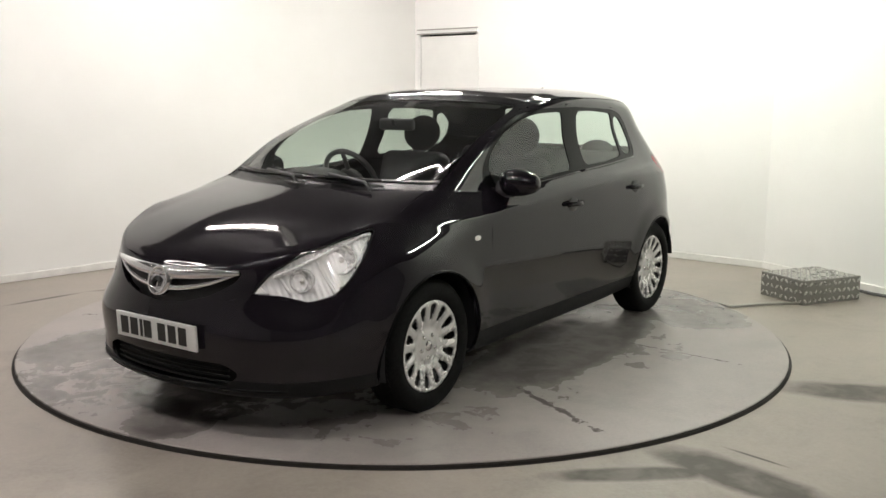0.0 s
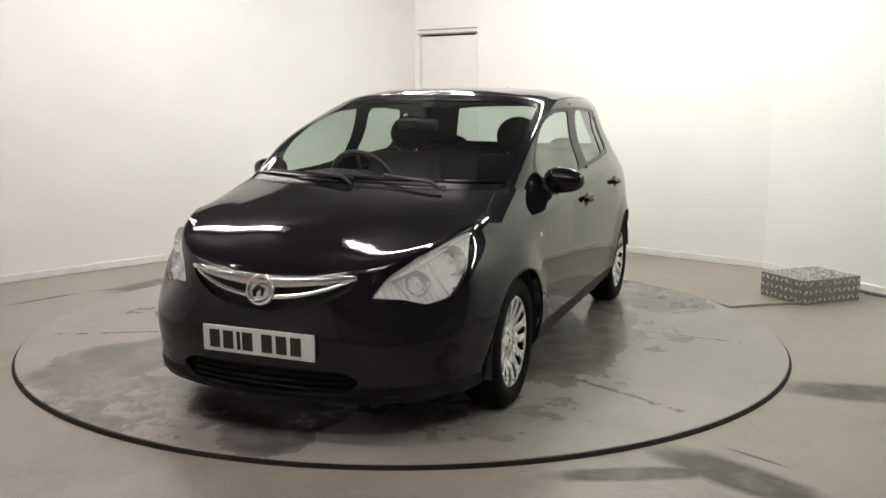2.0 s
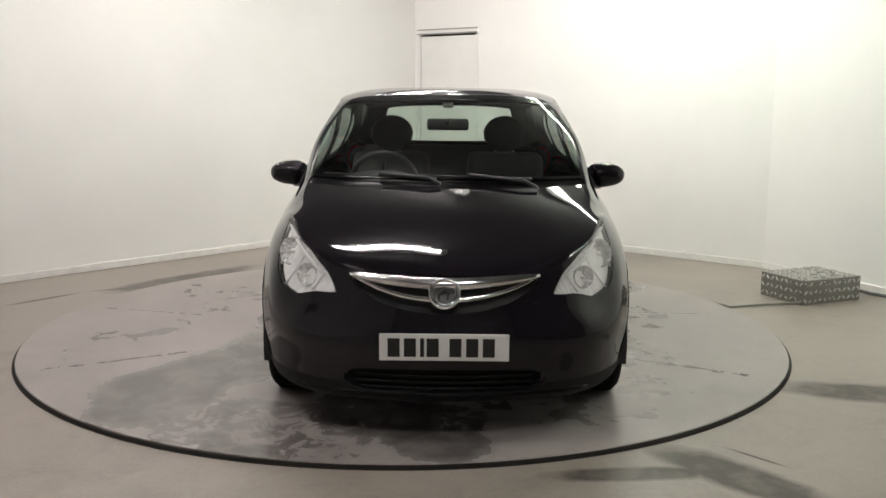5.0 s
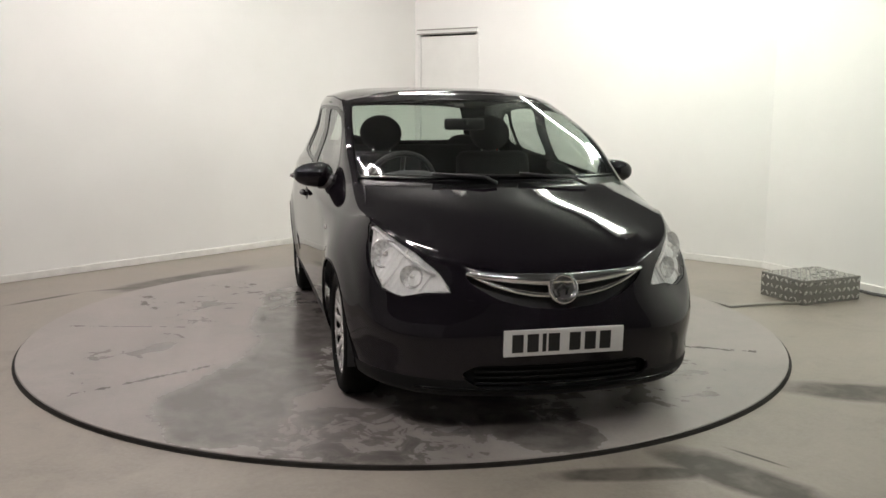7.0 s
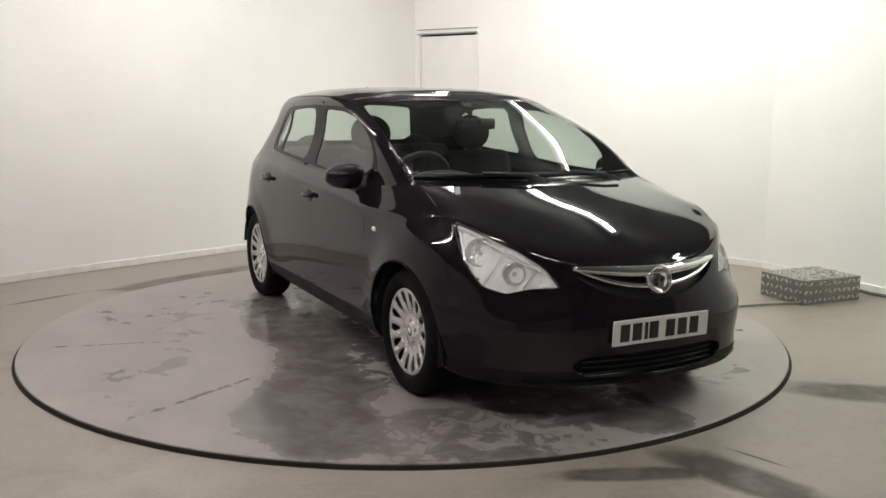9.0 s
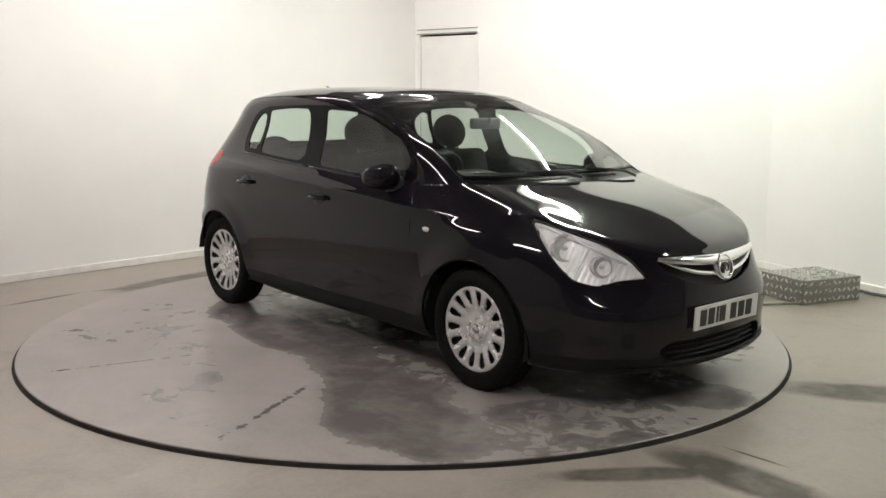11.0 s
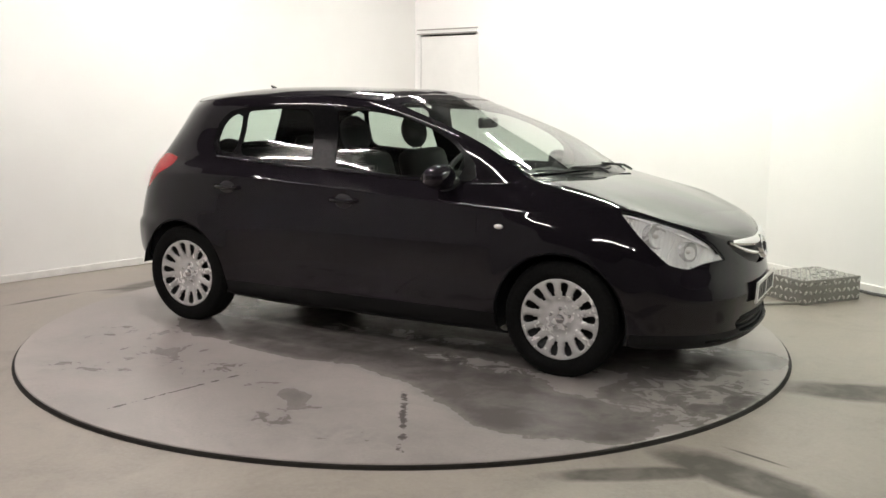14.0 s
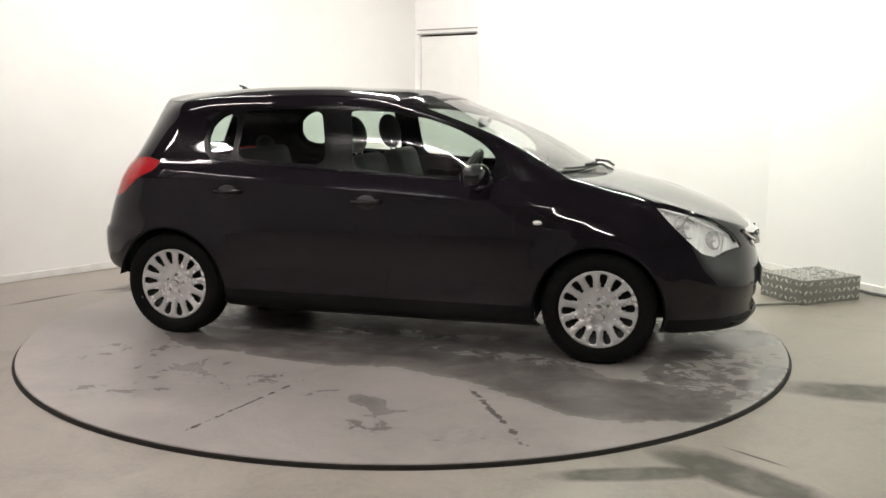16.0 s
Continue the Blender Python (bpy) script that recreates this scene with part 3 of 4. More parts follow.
def shell_surface():
    """The half skin as a fine grid: points, (u, v) of each, unit normals, faces."""
    cols = np.array([dense(np.array(r, float), SU, True) for r in RINGS])
    cuts = (0, *CREASES, len(RINGS) - 1)
    grid = []
    for j in range(cols.shape[1]):
        runs = [dense(cols[a:b + 1, j], SV, False) for a, b in zip(cuts, cuts[1:])]
        grid.append(np.concatenate([r[:-1] for r in runs] + [runs[-1][-1:]]))
    grid = sculpt(np.array(grid))
    nu, nv = grid.shape[:2]
    grid[0, :, 1] = 0
    grid[-1, :, 1] = 0
    du = np.gradient(grid, axis=0)
    dv = np.gradient(grid, axis=1)
    e = CREASES[-1] * SV
    dv[:, e] = grid[:, e + 1] - grid[:, e]
    dv[:, e - 1] = grid[:, e - 1] - grid[:, e - 2]
    for e in (0, -1):
        du[e, :, 0] = 0
        du[e, :, 2] = 0
    nrm = np.cross(dv, du)
    nrm[:, -1] = (0, 0, 1)
    nrm /= np.linalg.norm(nrm, axis=2)[..., None] + 1e-12
    if nrm[nu // 2, nv // 4, 1] < 0:
        nrm = -nrm
    nrm[:, -1] = (0, 0, 1)
    uv = np.stack(np.meshgrid(np.arange(nu) / SU, np.arange(nv) / SV, indexing="ij"), -1)
    faces = []
    for i in range(nu - 1):
        for j in range(nv - 1):
            a, b, c, d = i * nv + j, (i + 1) * nv + j, (i + 1) * nv + j + 1, i * nv + j + 1
            faces.append((a, d, c, b))
    i, j = nu // 2, nv // 4
    turned = np.cross(grid[i, j + 1] - grid[i, j], grid[i + 1, j] - grid[i, j]) @ nrm[i, j]
    if turned < 0:
        faces = [f[::-1] for f in faces]
    return grid.reshape(-1, 3), uv.reshape(-1, 2), nrm.reshape(-1, 3), faces


class Skin:
    """A surface cut into named regions by fields that are negative inside a region."""

    def __init__(self):
        self.p, self.uv, self.n, faces = shell_surface()
        self.data = np.concatenate([self.p, self.uv, self.n], 1)
        self.faces = [(f, "") for f in faces]

    def cut(self, name, field, source=""):
        """Faces of the source region where field < 0 take the new name; faces that straddle are split."""
        val = field(self.data[:, 0:3], self.data[:, 3:5])
        val = np.where(np.abs(val) < 1e-5, 1e-5, val)
        extra, made, out = [], {}, []
        n0 = len(self.data)

        def edge(a, b):
            k = (min(a, b), max(a, b))
            if k not in made:
                t = val[k[0]] / (val[k[0]] - val[k[1]])
                made[k] = n0 + len(extra)
                extra.append(self.data[k[0]] * (1 - t) + self.data[k[1]] * t)
            return made[k]

        for f, tag in self.faces:
            if tag != source:
                out.append((f, tag))
                continue
            s = [val[i] < 0 for i in f]
            if all(s):
                out.append((f, name))
            elif not any(s):
                out.append((f, tag))
            else:
                ins, outs = [], []
                for i, a in enumerate(f):
                    b = f[(i + 1) % len(f)]
                    (ins if s[i] else outs).append(a)
                    if s[i] != s[(i + 1) % len(f)]:
                        e = edge(a, b)
                        ins.append(e)
                        outs.append(e)
                if len(ins) > 2:
                    out.append((tuple(ins), name))
                if len(outs) > 2:
                    out.append((tuple(outs), tag))
        if extra:
            self.data = np.concatenate([self.data, np.array(extra)])
        self.faces = out

    def region(self, *names):
        return [f for f, t in self.faces if t in names]


def poly_field(poly, axes, keep=None):
    """Signed distance to a closed outline in two of the three axes; keep: points where it counts."""
    P = np.array(poly, float)

    def field(p, uv):
        q = p[:, axes]
        a, b = P, np.roll(P, -1, 0)
        best = np.full(len(q), 1e9)
        inside = np.zeros(len(q), bool)
        for s, e in zip(a, b):
            d = e - s
            t = np.clip(((q - s) @ d) / (d @ d), 0, 1)
            best = np.minimum(best, np.linalg.norm(q - s - t[:, None] * d, axis=1))
            cross = (s[1] > q[:, 1]) != (e[1] > q[:, 1])
            with np.errstate(divide="ignore", invalid="ignore"):
                xi = (e[0] - s[0]) * (q[:, 1] - s[1]) / (e[1] - s[1]) + s[0]
            inside ^= cross & (q[:, 0] < xi)
        val = np.where(inside, -best, best)
        if keep is not None:
            val = np.where(keep(p, uv), val, np.abs(val) + 0.05)
        return val
    return field


def grow(poly, by):
    """The outline moved outwards by a distance."""
    P = [Vector(p) for p in poly]
    area = sum(a.x * b.y - a.y * b.x for a, b in zip(P, P[1:] + P[:1]))
    sgn = 1 if area > 0 else -1
    out = []
    for i, p in enumerate(P):
        d1, d2 = (p - P[i - 1]).normalized(), (P[(i + 1) % len(P)] - p).normalized()
        n = (Vector((d1.y, -d1.x)) + Vector((d2.y, -d2.x)))
        n = n.normalized() if n.length > 1e-6 else Vector((d1.y, -d1.x))
        out.append(p + n * by * sgn)
    return [tuple(p) for p in out]


def rounded(poly, r=0.03):
    """The closed outline with its corners rounded off."""
    P = [Vector(p) for p in poly]
    out = []
    for i, p in enumerate(P):
        a, b = P[i - 1] - p, P[(i + 1) % len(P)] - p
        q0, q1 = p + a.normalized() * min(r, a.length * 0.45), p + b.normalized() * min(r, b.length * 0.45)
        for k in range(5):
            t = k / 4
            out.append(tuple(q0 * (1 - t) ** 2 + p * 2 * t * (1 - t) + q1 * t * t))
    return out


WIN_FRONT = [(-.60, .985), (-.575, 1.09), (-.66, 1.170), (-.80, 1.243), (-.95, 1.295), (-1.17, 1.330), (-1.43, 1.338), (-1.39, 1.018), (-1.0, .992)]
WIN_REAR = [(-1.555, 1.03), (-1.60, 1.338), (-1.82, 1.340), (-2.095, 1.322), (-2.105, 1.06), (-1.85, 1.042)]
WIN_QUART = [(-2.14, 1.068), (-2.13, 1.316), (-2.21, 1.298), (-2.285, 1.24), (-2.305, 1.15), (-2.27, 1.08)]
DLO = [(-.50, .975), (-.52, 1.075), (-.65, 1.193), (-.80, 1.268), (-.95, 1.320), (-1.17, 1.354), (-1.6, 1.362), (-2.10, 1.345), (-2.24, 1.318), (-2.325, 1.245), (-2.34, 1.14), (-2.30, 1.055), (-1.85, 1.022), (-1.4, 1.002), (-1.0, .975)]
HEADLAMP = [(.262, .866), (.42, .826), (.575, .772), (.675, .70), (.735, .618), (.665, .612), (.60, .585), (.527, .610), (.44, .690), (.34, .785)]
TAIL = [(-2.60, 1.03), (-2.72, 1.05), (-2.90, 1.02), (-2.99, .90), (-2.96, .80), (-2.86, .83), (-2.74, .93), (-2.64, .975)]
FDOOR = [(-.44, .30), (-.46, .80), (-.485, .96), (-.50, 1.085), (-.64, 1.205), (-.80, 1.284), (-.95, 1.336), (-1.17, 1.370), (-1.47, 1.380), (-1.475, .30)]
RDOOR = [(-1.475, .30), (-1.47, 1.38), (-1.6, 1.378), (-2.10, 1.360), (-2.26, 1.33), (-2.345, 1.25), (-2.365, 1.14), (-2.32, 1.03), (-2.26, .90), (-2.16, .70), (-2.09, .50), (-2.06, .30)]
GRILLE = [(-.405, .708), (-.25, .690), (0, .683), (.25, .690), (.405, .708), (.37, .655), (.27, .598), (.14, .565), (0, .555), (-.14, .565), (-.27, .598), (-.37, .655)]
INTAKE = [(-.36, .325), (0, .33), (.36, .325), (.43, .285), (.36, .235), (0, .225), (-.36, .235), (-.43, .285)]
PLINE = 0.0028


def side(p, uv):
    return p[:, 1] > 0.42


def front(p, uv):
    return p[:, 0] > 0.4


def ring(f, w):
    return lambda p, uv: np.abs(f(p, uv)) - w


def skin_regions():
    sk = Skin()
    for x in (0.0, -2.511):
        sk.cut("arch_hole", lambda p, uv, x=x: np.where(p[:, 1] > 0.45, np.hypot(p[:, 0] - x, p[:, 2] - 0.30) - 0.342, 1.0))
    lower = lambda p, uv: (uv[:, 1] > 7.6) & (uv[:, 1] < 11.2) & (p[:, 1] > 0.4)
    sk.cut("grille_hole", poly_field(rounded(GRILLE), [1, 2], front))
    sk.cut("intake_hole", poly_field(rounded(INTAKE), [1, 2], front))
    head = poly_field(rounded(HEADLAMP, .012), [0, 2], lambda p, uv: (p[:, 1] > 0.3) & (p[:, 0] > 0.15))
    sk.cut("lens_edge", lambda p, uv: np.abs(head(p, uv) + 0.003) - 0.003)
    sk.cut("lens", head)
    sk.cut("seam", lambda p, uv: head(p, uv) - 0.004)
    tail = poly_field(rounded(TAIL), [0, 2], lambda p, uv: (p[:, 1] > 0.55) & (p[:, 0] < -2.4))
    sk.cut("tail_lens", tail)
    sk.cut("seam", lambda p, uv: tail(p, uv) - 0.003)
    for nm, w in (("front_window", WIN_FRONT), ("rear_window", WIN_REAR), ("quarter_window", WIN_QUART)):
        sk.cut(nm, poly_field(rounded(w), [0, 2], lower))
    screen = lambda p, uv: np.maximum(np.maximum((8.16 - uv[:, 1]) * 0.25, (uv[:, 1] - 9.9) * 0.25), (uv[:, 0] - 4.72 - (uv[:, 1] - 8) * 0.05) * 0.12)
    sk.cut("windscreen", screen)
    sk.cut("cowl", lambda p, uv: np.maximum(np.maximum((7.84 - uv[:, 1]) * 0.25, (uv[:, 1] - 8.12) * 0.25), (uv[:, 0] - 4.8) * 0.12))
    sk.cut("screen_seal", lambda p, uv: np.maximum(np.maximum((8.0 - uv[:, 1]) * 0.25, (uv[:, 1] - 9.98) * 0.25), (uv[:, 0] - 4.86 - (uv[:, 1] - 8) * 0.05) * 0.12))
    back = lambda p, uv: np.maximum(np.maximum((8.25 - uv[:, 1]) * 0.2, (uv[:, 1] - 9.85) * 0.2), (12.35 - uv[:, 0]) * 0.2)
    sk.cut("back_window", back)
    fd, rd = poly_field(FDOOR, [0, 2], side), poly_field(RDOOR, [0, 2], side)
    sk.cut("trim", poly_field(rounded(DLO), [0, 2], lower))
    sk.cut("seam", ring(fd, PLINE))
    sk.cut("seam", ring(rd, PLINE))
    sk.cut("front_door", fd)
    sk.cut("rear_door", rd)
    bon = lambda p, uv: np.maximum(np.maximum((5.12 - uv[:, 1]) * 0.1, (uv[:, 1] - 8.0) * 0.2), (uv[:, 0] - 4.55 + (uv[:, 1] - 5.1) * 0.02) * 0.1)
    sk.cut("seam", ring(bon, 0.003))
    sk.cut("bonnet", bon)
    bump = lambda p, uv: np.where(p[:, 0] > 0.2, np.maximum(p[:, 2] - 0.592 - np.maximum(0, .70 - p[:, 0]) * 0.1, (0.352 - p[:, 0]) + np.maximum(0, p[:, 2] - 0.35) * 0.18), 1.0)
    bump2 = lambda p, uv: np.where(p[:, 0] > 0.5, np.maximum(np.abs(p[:, 1]) - 0.44, uv[:, 1] - 5.12), 1.0)
    bumper = lambda p, uv: np.minimum(bump(p, uv), bump2(p, uv))
    sk.cut("bumper_skirt", lambda p, uv: np.where(p[:, 0] > 0.345, p[:, 2] - 0.262, 1.0))
    sk.cut("seam", ring(bump, 0.0022))
    sk.cut("front_bumper", bumper)
    rb = lambda p, uv: np.where(p[:, 0] < -2.5, np.maximum(p[:, 2] - 0.60, p[:, 0] + 2.865), 1.0)
    sk.cut("seam", ring(rb, 0.0022))
    sk.cut("rear_bumper", rb)
    tg = lambda p, uv: np.where(p[:, 0] < -2.5, np.maximum(np.maximum((12.1 - uv[:, 0]) * 0.2, 0.60 - p[:, 2]), (uv[:, 1] - 10.6) * 0.1), 1.0)
    sk.cut("seam", ring(tg, 0.0025))
    sk.cut("tailgate", tg)
    sk.cut("roof_ditch", lambda p, uv: np.maximum(np.abs(uv[:, 1] - 10.42) - 0.055, np.abs(uv[:, 0] - 9.1) - 3.0))
    sk.cut("roof_panel", lambda p, uv: 10.15 - uv[:, 1])
    sk.cut("sill", lambda p, uv: np.where((p[:, 0] < -.3) & (p[:, 0] > -2.2), p[:, 2] - 0.30, 1.0))
    sk.cut("wing", lambda p, uv: np.where(p[:, 0] > -.52, p[:, 2] - 1.1, 1.0))
    sk.cut("quarter_panel", lambda p, uv: p[:, 0] + 1.9)
    sk.cut("pillar", lambda p, uv: p[:, 0] * 0 - 1.0)
    return sk


def skin_mesh(name, sk, faces, sign, thick, push=0.0, both=False):
    """A mesh of skin faces on one side (sign) or both, with inner face and rim of the given thickness."""
    verts, polys, loops, used = [], [], [], {}

    def vert(i, inner, sg):
        k = (i, inner, 1 if abs(sk.data[i, 1]) < 1e-6 else sg)
        flip = np.array([1, sg, 1.0])
        if k not in used:
            n = sk.data[i, 5:8] * flip
            used[k] = len(verts)
            verts.append(sk.data[i, 0:3] * flip - n * (push + (thick if inner else 0.0)))
        return used[k]

    for sg in ((1, -1) if both else (sign,)):
        flip = np.array([1, sg, 1.0])
        count = {}
        for f in faces:
            g = tuple(f if sg > 0 else f[::-1])
            polys.append([vert(i, False, sg) for i in g])
            loops += [sk.data[i, 5:8] * flip for i in g]
            if thick:
                polys.append([vert(i, True, sg) for i in reversed(g)])
                loops += [-sk.data[i, 5:8] * flip for i in reversed(g)]
                for a, b in zip(g, g[1:] + g[:1]):
                    count[(a, b)] = 1
        for a, b in count:
            if (b, a) in count or (abs(sk.data[a, 1]) < 1e-6 and abs(sk.data[b, 1]) < 1e-6):
                continue
            q = [vert(a, False, sg), vert(a, True, sg), vert(b, True, sg), vert(b, False, sg)]
            nn = np.cross(verts[q[1]] - verts[q[0]], verts[q[3]] - verts[q[0]])
            polys.append(q)
            loops += [nn / (np.linalg.norm(nn) + 1e-12)] * 4
    me = bpy.data.meshes.new(name)
    me.from_pydata([tuple(v) for v in verts], [], polys)
    for p in me.polygons:
        p.use_smooth = True
    me.normals_split_custom_set([tuple(n) for n in loops])
    return me


def pieces(faces):
    """Groups of faces that hang together by shared corners, largest first."""
    owner = {}

    def root(a):
        while owner.setdefault(a, a) != a:
            owner[a] = owner[owner[a]]
            a = owner[a]
        return a

    for f in faces:
        for i in f[1:]:
            owner[root(i)] = root(f[0])
    groups = {}
    for f in faces:
        groups.setdefault(root(f[0]), []).append(f)
    return sorted(groups.values(), key=len, reverse=True)


def skin_pieces(name, sk, regions, material, parent, thick, push, keep=99, signs=(1, -1)):
    """One object for each separate piece of a region on each side."""
    for s in signs:
        for faces in pieces(sk.region(*regions))[:keep]:
            me = skin_mesh(name, sk, faces, s, thick, push)
            me.materials.append(material)
            new(name, me).parent = parent


def skin_part(name, sk, regions, material, parent, sign=1, thick=0.012, push=0.0, both=False, label=""):
    faces = sk.region(*regions)
    me = skin_mesh(name, sk, faces, sign, thick, push, both)
    me.materials.append(material)
    ob = new(name, me)
    ob.parent = parent
    if label:
        ob["label"] = label
    return ob


def skin_bvh(sk):
    """A tree of the whole uncut skin, both sides, to set things on it."""
    p, uv, n, faces = shell_surface()
    k = len(p)
    q = p * np.array([1, -1, 1])
    return BVHTree.FromPolygons([tuple(a) for a in np.concatenate([p, q])], faces + [tuple(i + k for i in reversed(f)) for f in faces])


def wheel(parent, x, y, rot):
    """A wheel with its axle along y; rot turns the cover."""
    s = 1 if y > 0 else -1
    hub = empty("wheel", pose(x, y, 0.30, 0, 0, 0))
    hub.parent = parent
    m = pose(0, 0, 0, -90 * s, 0, 0) @ pose(0, 0, 0, 0, 0, rot)
    bm = bmesh.new()
    w = 0.092
    lathe(bm, [(.195, -w * .8), (.215, -w * .92), (.255, -w), (.285, -w * .93), (.300, -w * .74), (.306, -w * .5), (.3065, 0), (.306, w * .5), (.300, w * .74), (.285, w * .93), (.255, w), (.222, w * .95), (.210, w * .80), (.205, w * .5)], m, 64)
    part("tyre", bm, RUBBER, hub, "black rubber tyre with a rounded shoulder")
    bm = bmesh.new()
    for k in range(64):
        for dz, sg in ((-0.045, 1), (0.0, -1), (0.045, 1)):
            box(bm, 0.004, 0.016, 0.03, m @ pose(0, 0, 0, 0, 0, k * 5.625 + dz * 30) @ pose(.3052, 0, dz, sg * 25, 0, 0))
    part("tread", bm, RUBBER, hub, smooth=False)
    bm = bmesh.new()
    lathe(bm, [(0, -.06), (.08, -.06), (.12, .02), (.19, .035), (.202, .06), (.202, -.08)], m, 32)
    part("steel_rim", bm, BLACK, hub)
    # cover: a polar sheet with fourteen slots near its edge
    bm = bmesh.new()
    N, holes = 14 * 12, 14
    rad = [.0, .03, .052, .068, .082, .098, .114, .122, .132, .145, .158, .170, .180, .187, .194, .204, .213, .217]
    dep = [.062, .062, .060, .056, .052, .056, .062, .0635, .065, .067, .069, .071, .0725, .074, .0765, .078, .074, .060]
    top, bot = [], []
    for r, z in zip(rad, dep):
        if r == 0:
            top.append([bm.verts.new(m @ Vector((0, 0, z)))] * N)
            bot.append([bm.verts.new(m @ Vector((0, 0, z - .006)))] * N)
            continue
        rowt, rowb = [], []
        for k in range(N):
            a = 2 * math.pi * k / N
            c = math.cos(a * holes)
            zz = z + (0.004 * c if .11 < r < .19 else 0)
            rowt.append(bm.verts.new(m @ Vector((r * math.cos(a), r * math.sin(a), zz))))
            rowb.append(bm.verts.new(m @ Vector((r * math.cos(a), r * math.sin(a), zz - .008))))
        top.append(rowt)
        bot.append(rowb)

    def open_cell(i, k):
        if not 7 <= i <= 13:
            return False
        ph = abs(((k + 0.5) % 12) - 6.0)
        half = {7: 2.0, 8: 2.5, 9: 2.7, 10: 2.8, 11: 2.8, 12: 2.6, 13: 1.9}[i]
        return ph < half

    state = [[open_cell(i, k) for k in range(N)] for i in range(len(rad) - 1)]
    for i in range(len(rad) - 1):
        for k in range(N):
            if state[i][k]:
                continue
            k2 = (k + 1) % N
            for rows, rev in ((top, False), (bot, True)):
                q = list(dict.fromkeys([rows[i][k], rows[i + 1][k], rows[i + 1][k2], rows[i][k2]]))
                if len(q) > 2:
                    bm.faces.new(q[::-1] if rev else q)
            if state[i][k2]:
                bm.faces.new((top[i][k2], top[i + 1][k2], bot[i + 1][k2], bot[i][k2]))
            if state[i][k - 1]:
                bm.faces.new((top[i + 1][k], top[i][k], bot[i][k], bot[i + 1][k]))
            if i and state[i - 1][k]:
                bm.faces.new((top[i][k], top[i][k2], bot[i][k2], bot[i][k]))
            if i < len(rad) - 2 and state[i + 1][k]:
                bm.faces.new((top[i + 1][k2], top[i + 1][k], bot[i + 1][k], bot[i + 1][k2]))
    bmesh.ops.recalc_face_normals(bm, faces=bm.faces)
    part("wheel_cover", bm, SILVER, hub, "silver plastic wheel cover with fourteen slots")
    part("cover_emblem", lathe(bmesh.new(), [(0, .067), (.020, .067), (.024, .064), (.026, .058)], m, 24), CHROME, hub)
    for k in range(5):
        part("bolt_cap", lathe(bmesh.new(), [(0, .063), (.008, .062), (.011, .057), (.012, .048)], m @ pose(0, 0, 0, 0, 0, k * 72) @ pose(.052, 0, 0), 10), CHROME, hub)
    return hub


def seat(parent, x, y, name="front_seat"):
    """A cloth front seat with a tall backrest and headrest."""
    th = empty(name, pose(x, y, 0))
    th.parent = parent
    part("cushion", box(bmesh.new(), .52, .50, .18, pose(0.12, 0, .45, 0, -6, 0), .06, 3), CLOTH, th)
    bm = bmesh.new()
    box(bm, .15, .48, .60, pose(-.17, 0, .78, 0, -16, 0), .06, 3)
    part("backrest", bm, CLOTH, th)
    part("headrest", ball(bmesh.new(), .065, .135, .115, pose(-.305, 0, 1.185, 0, -12, 0), 20, 14), CLOTH, th, "padded dark headrest")
    for s in (-1, 1):
        part("headrest_post", cyl(bmesh.new(), .007, .14, pose(-.28, s * .055, 1.075, 0, -14, 0), 8), CHROME, th)


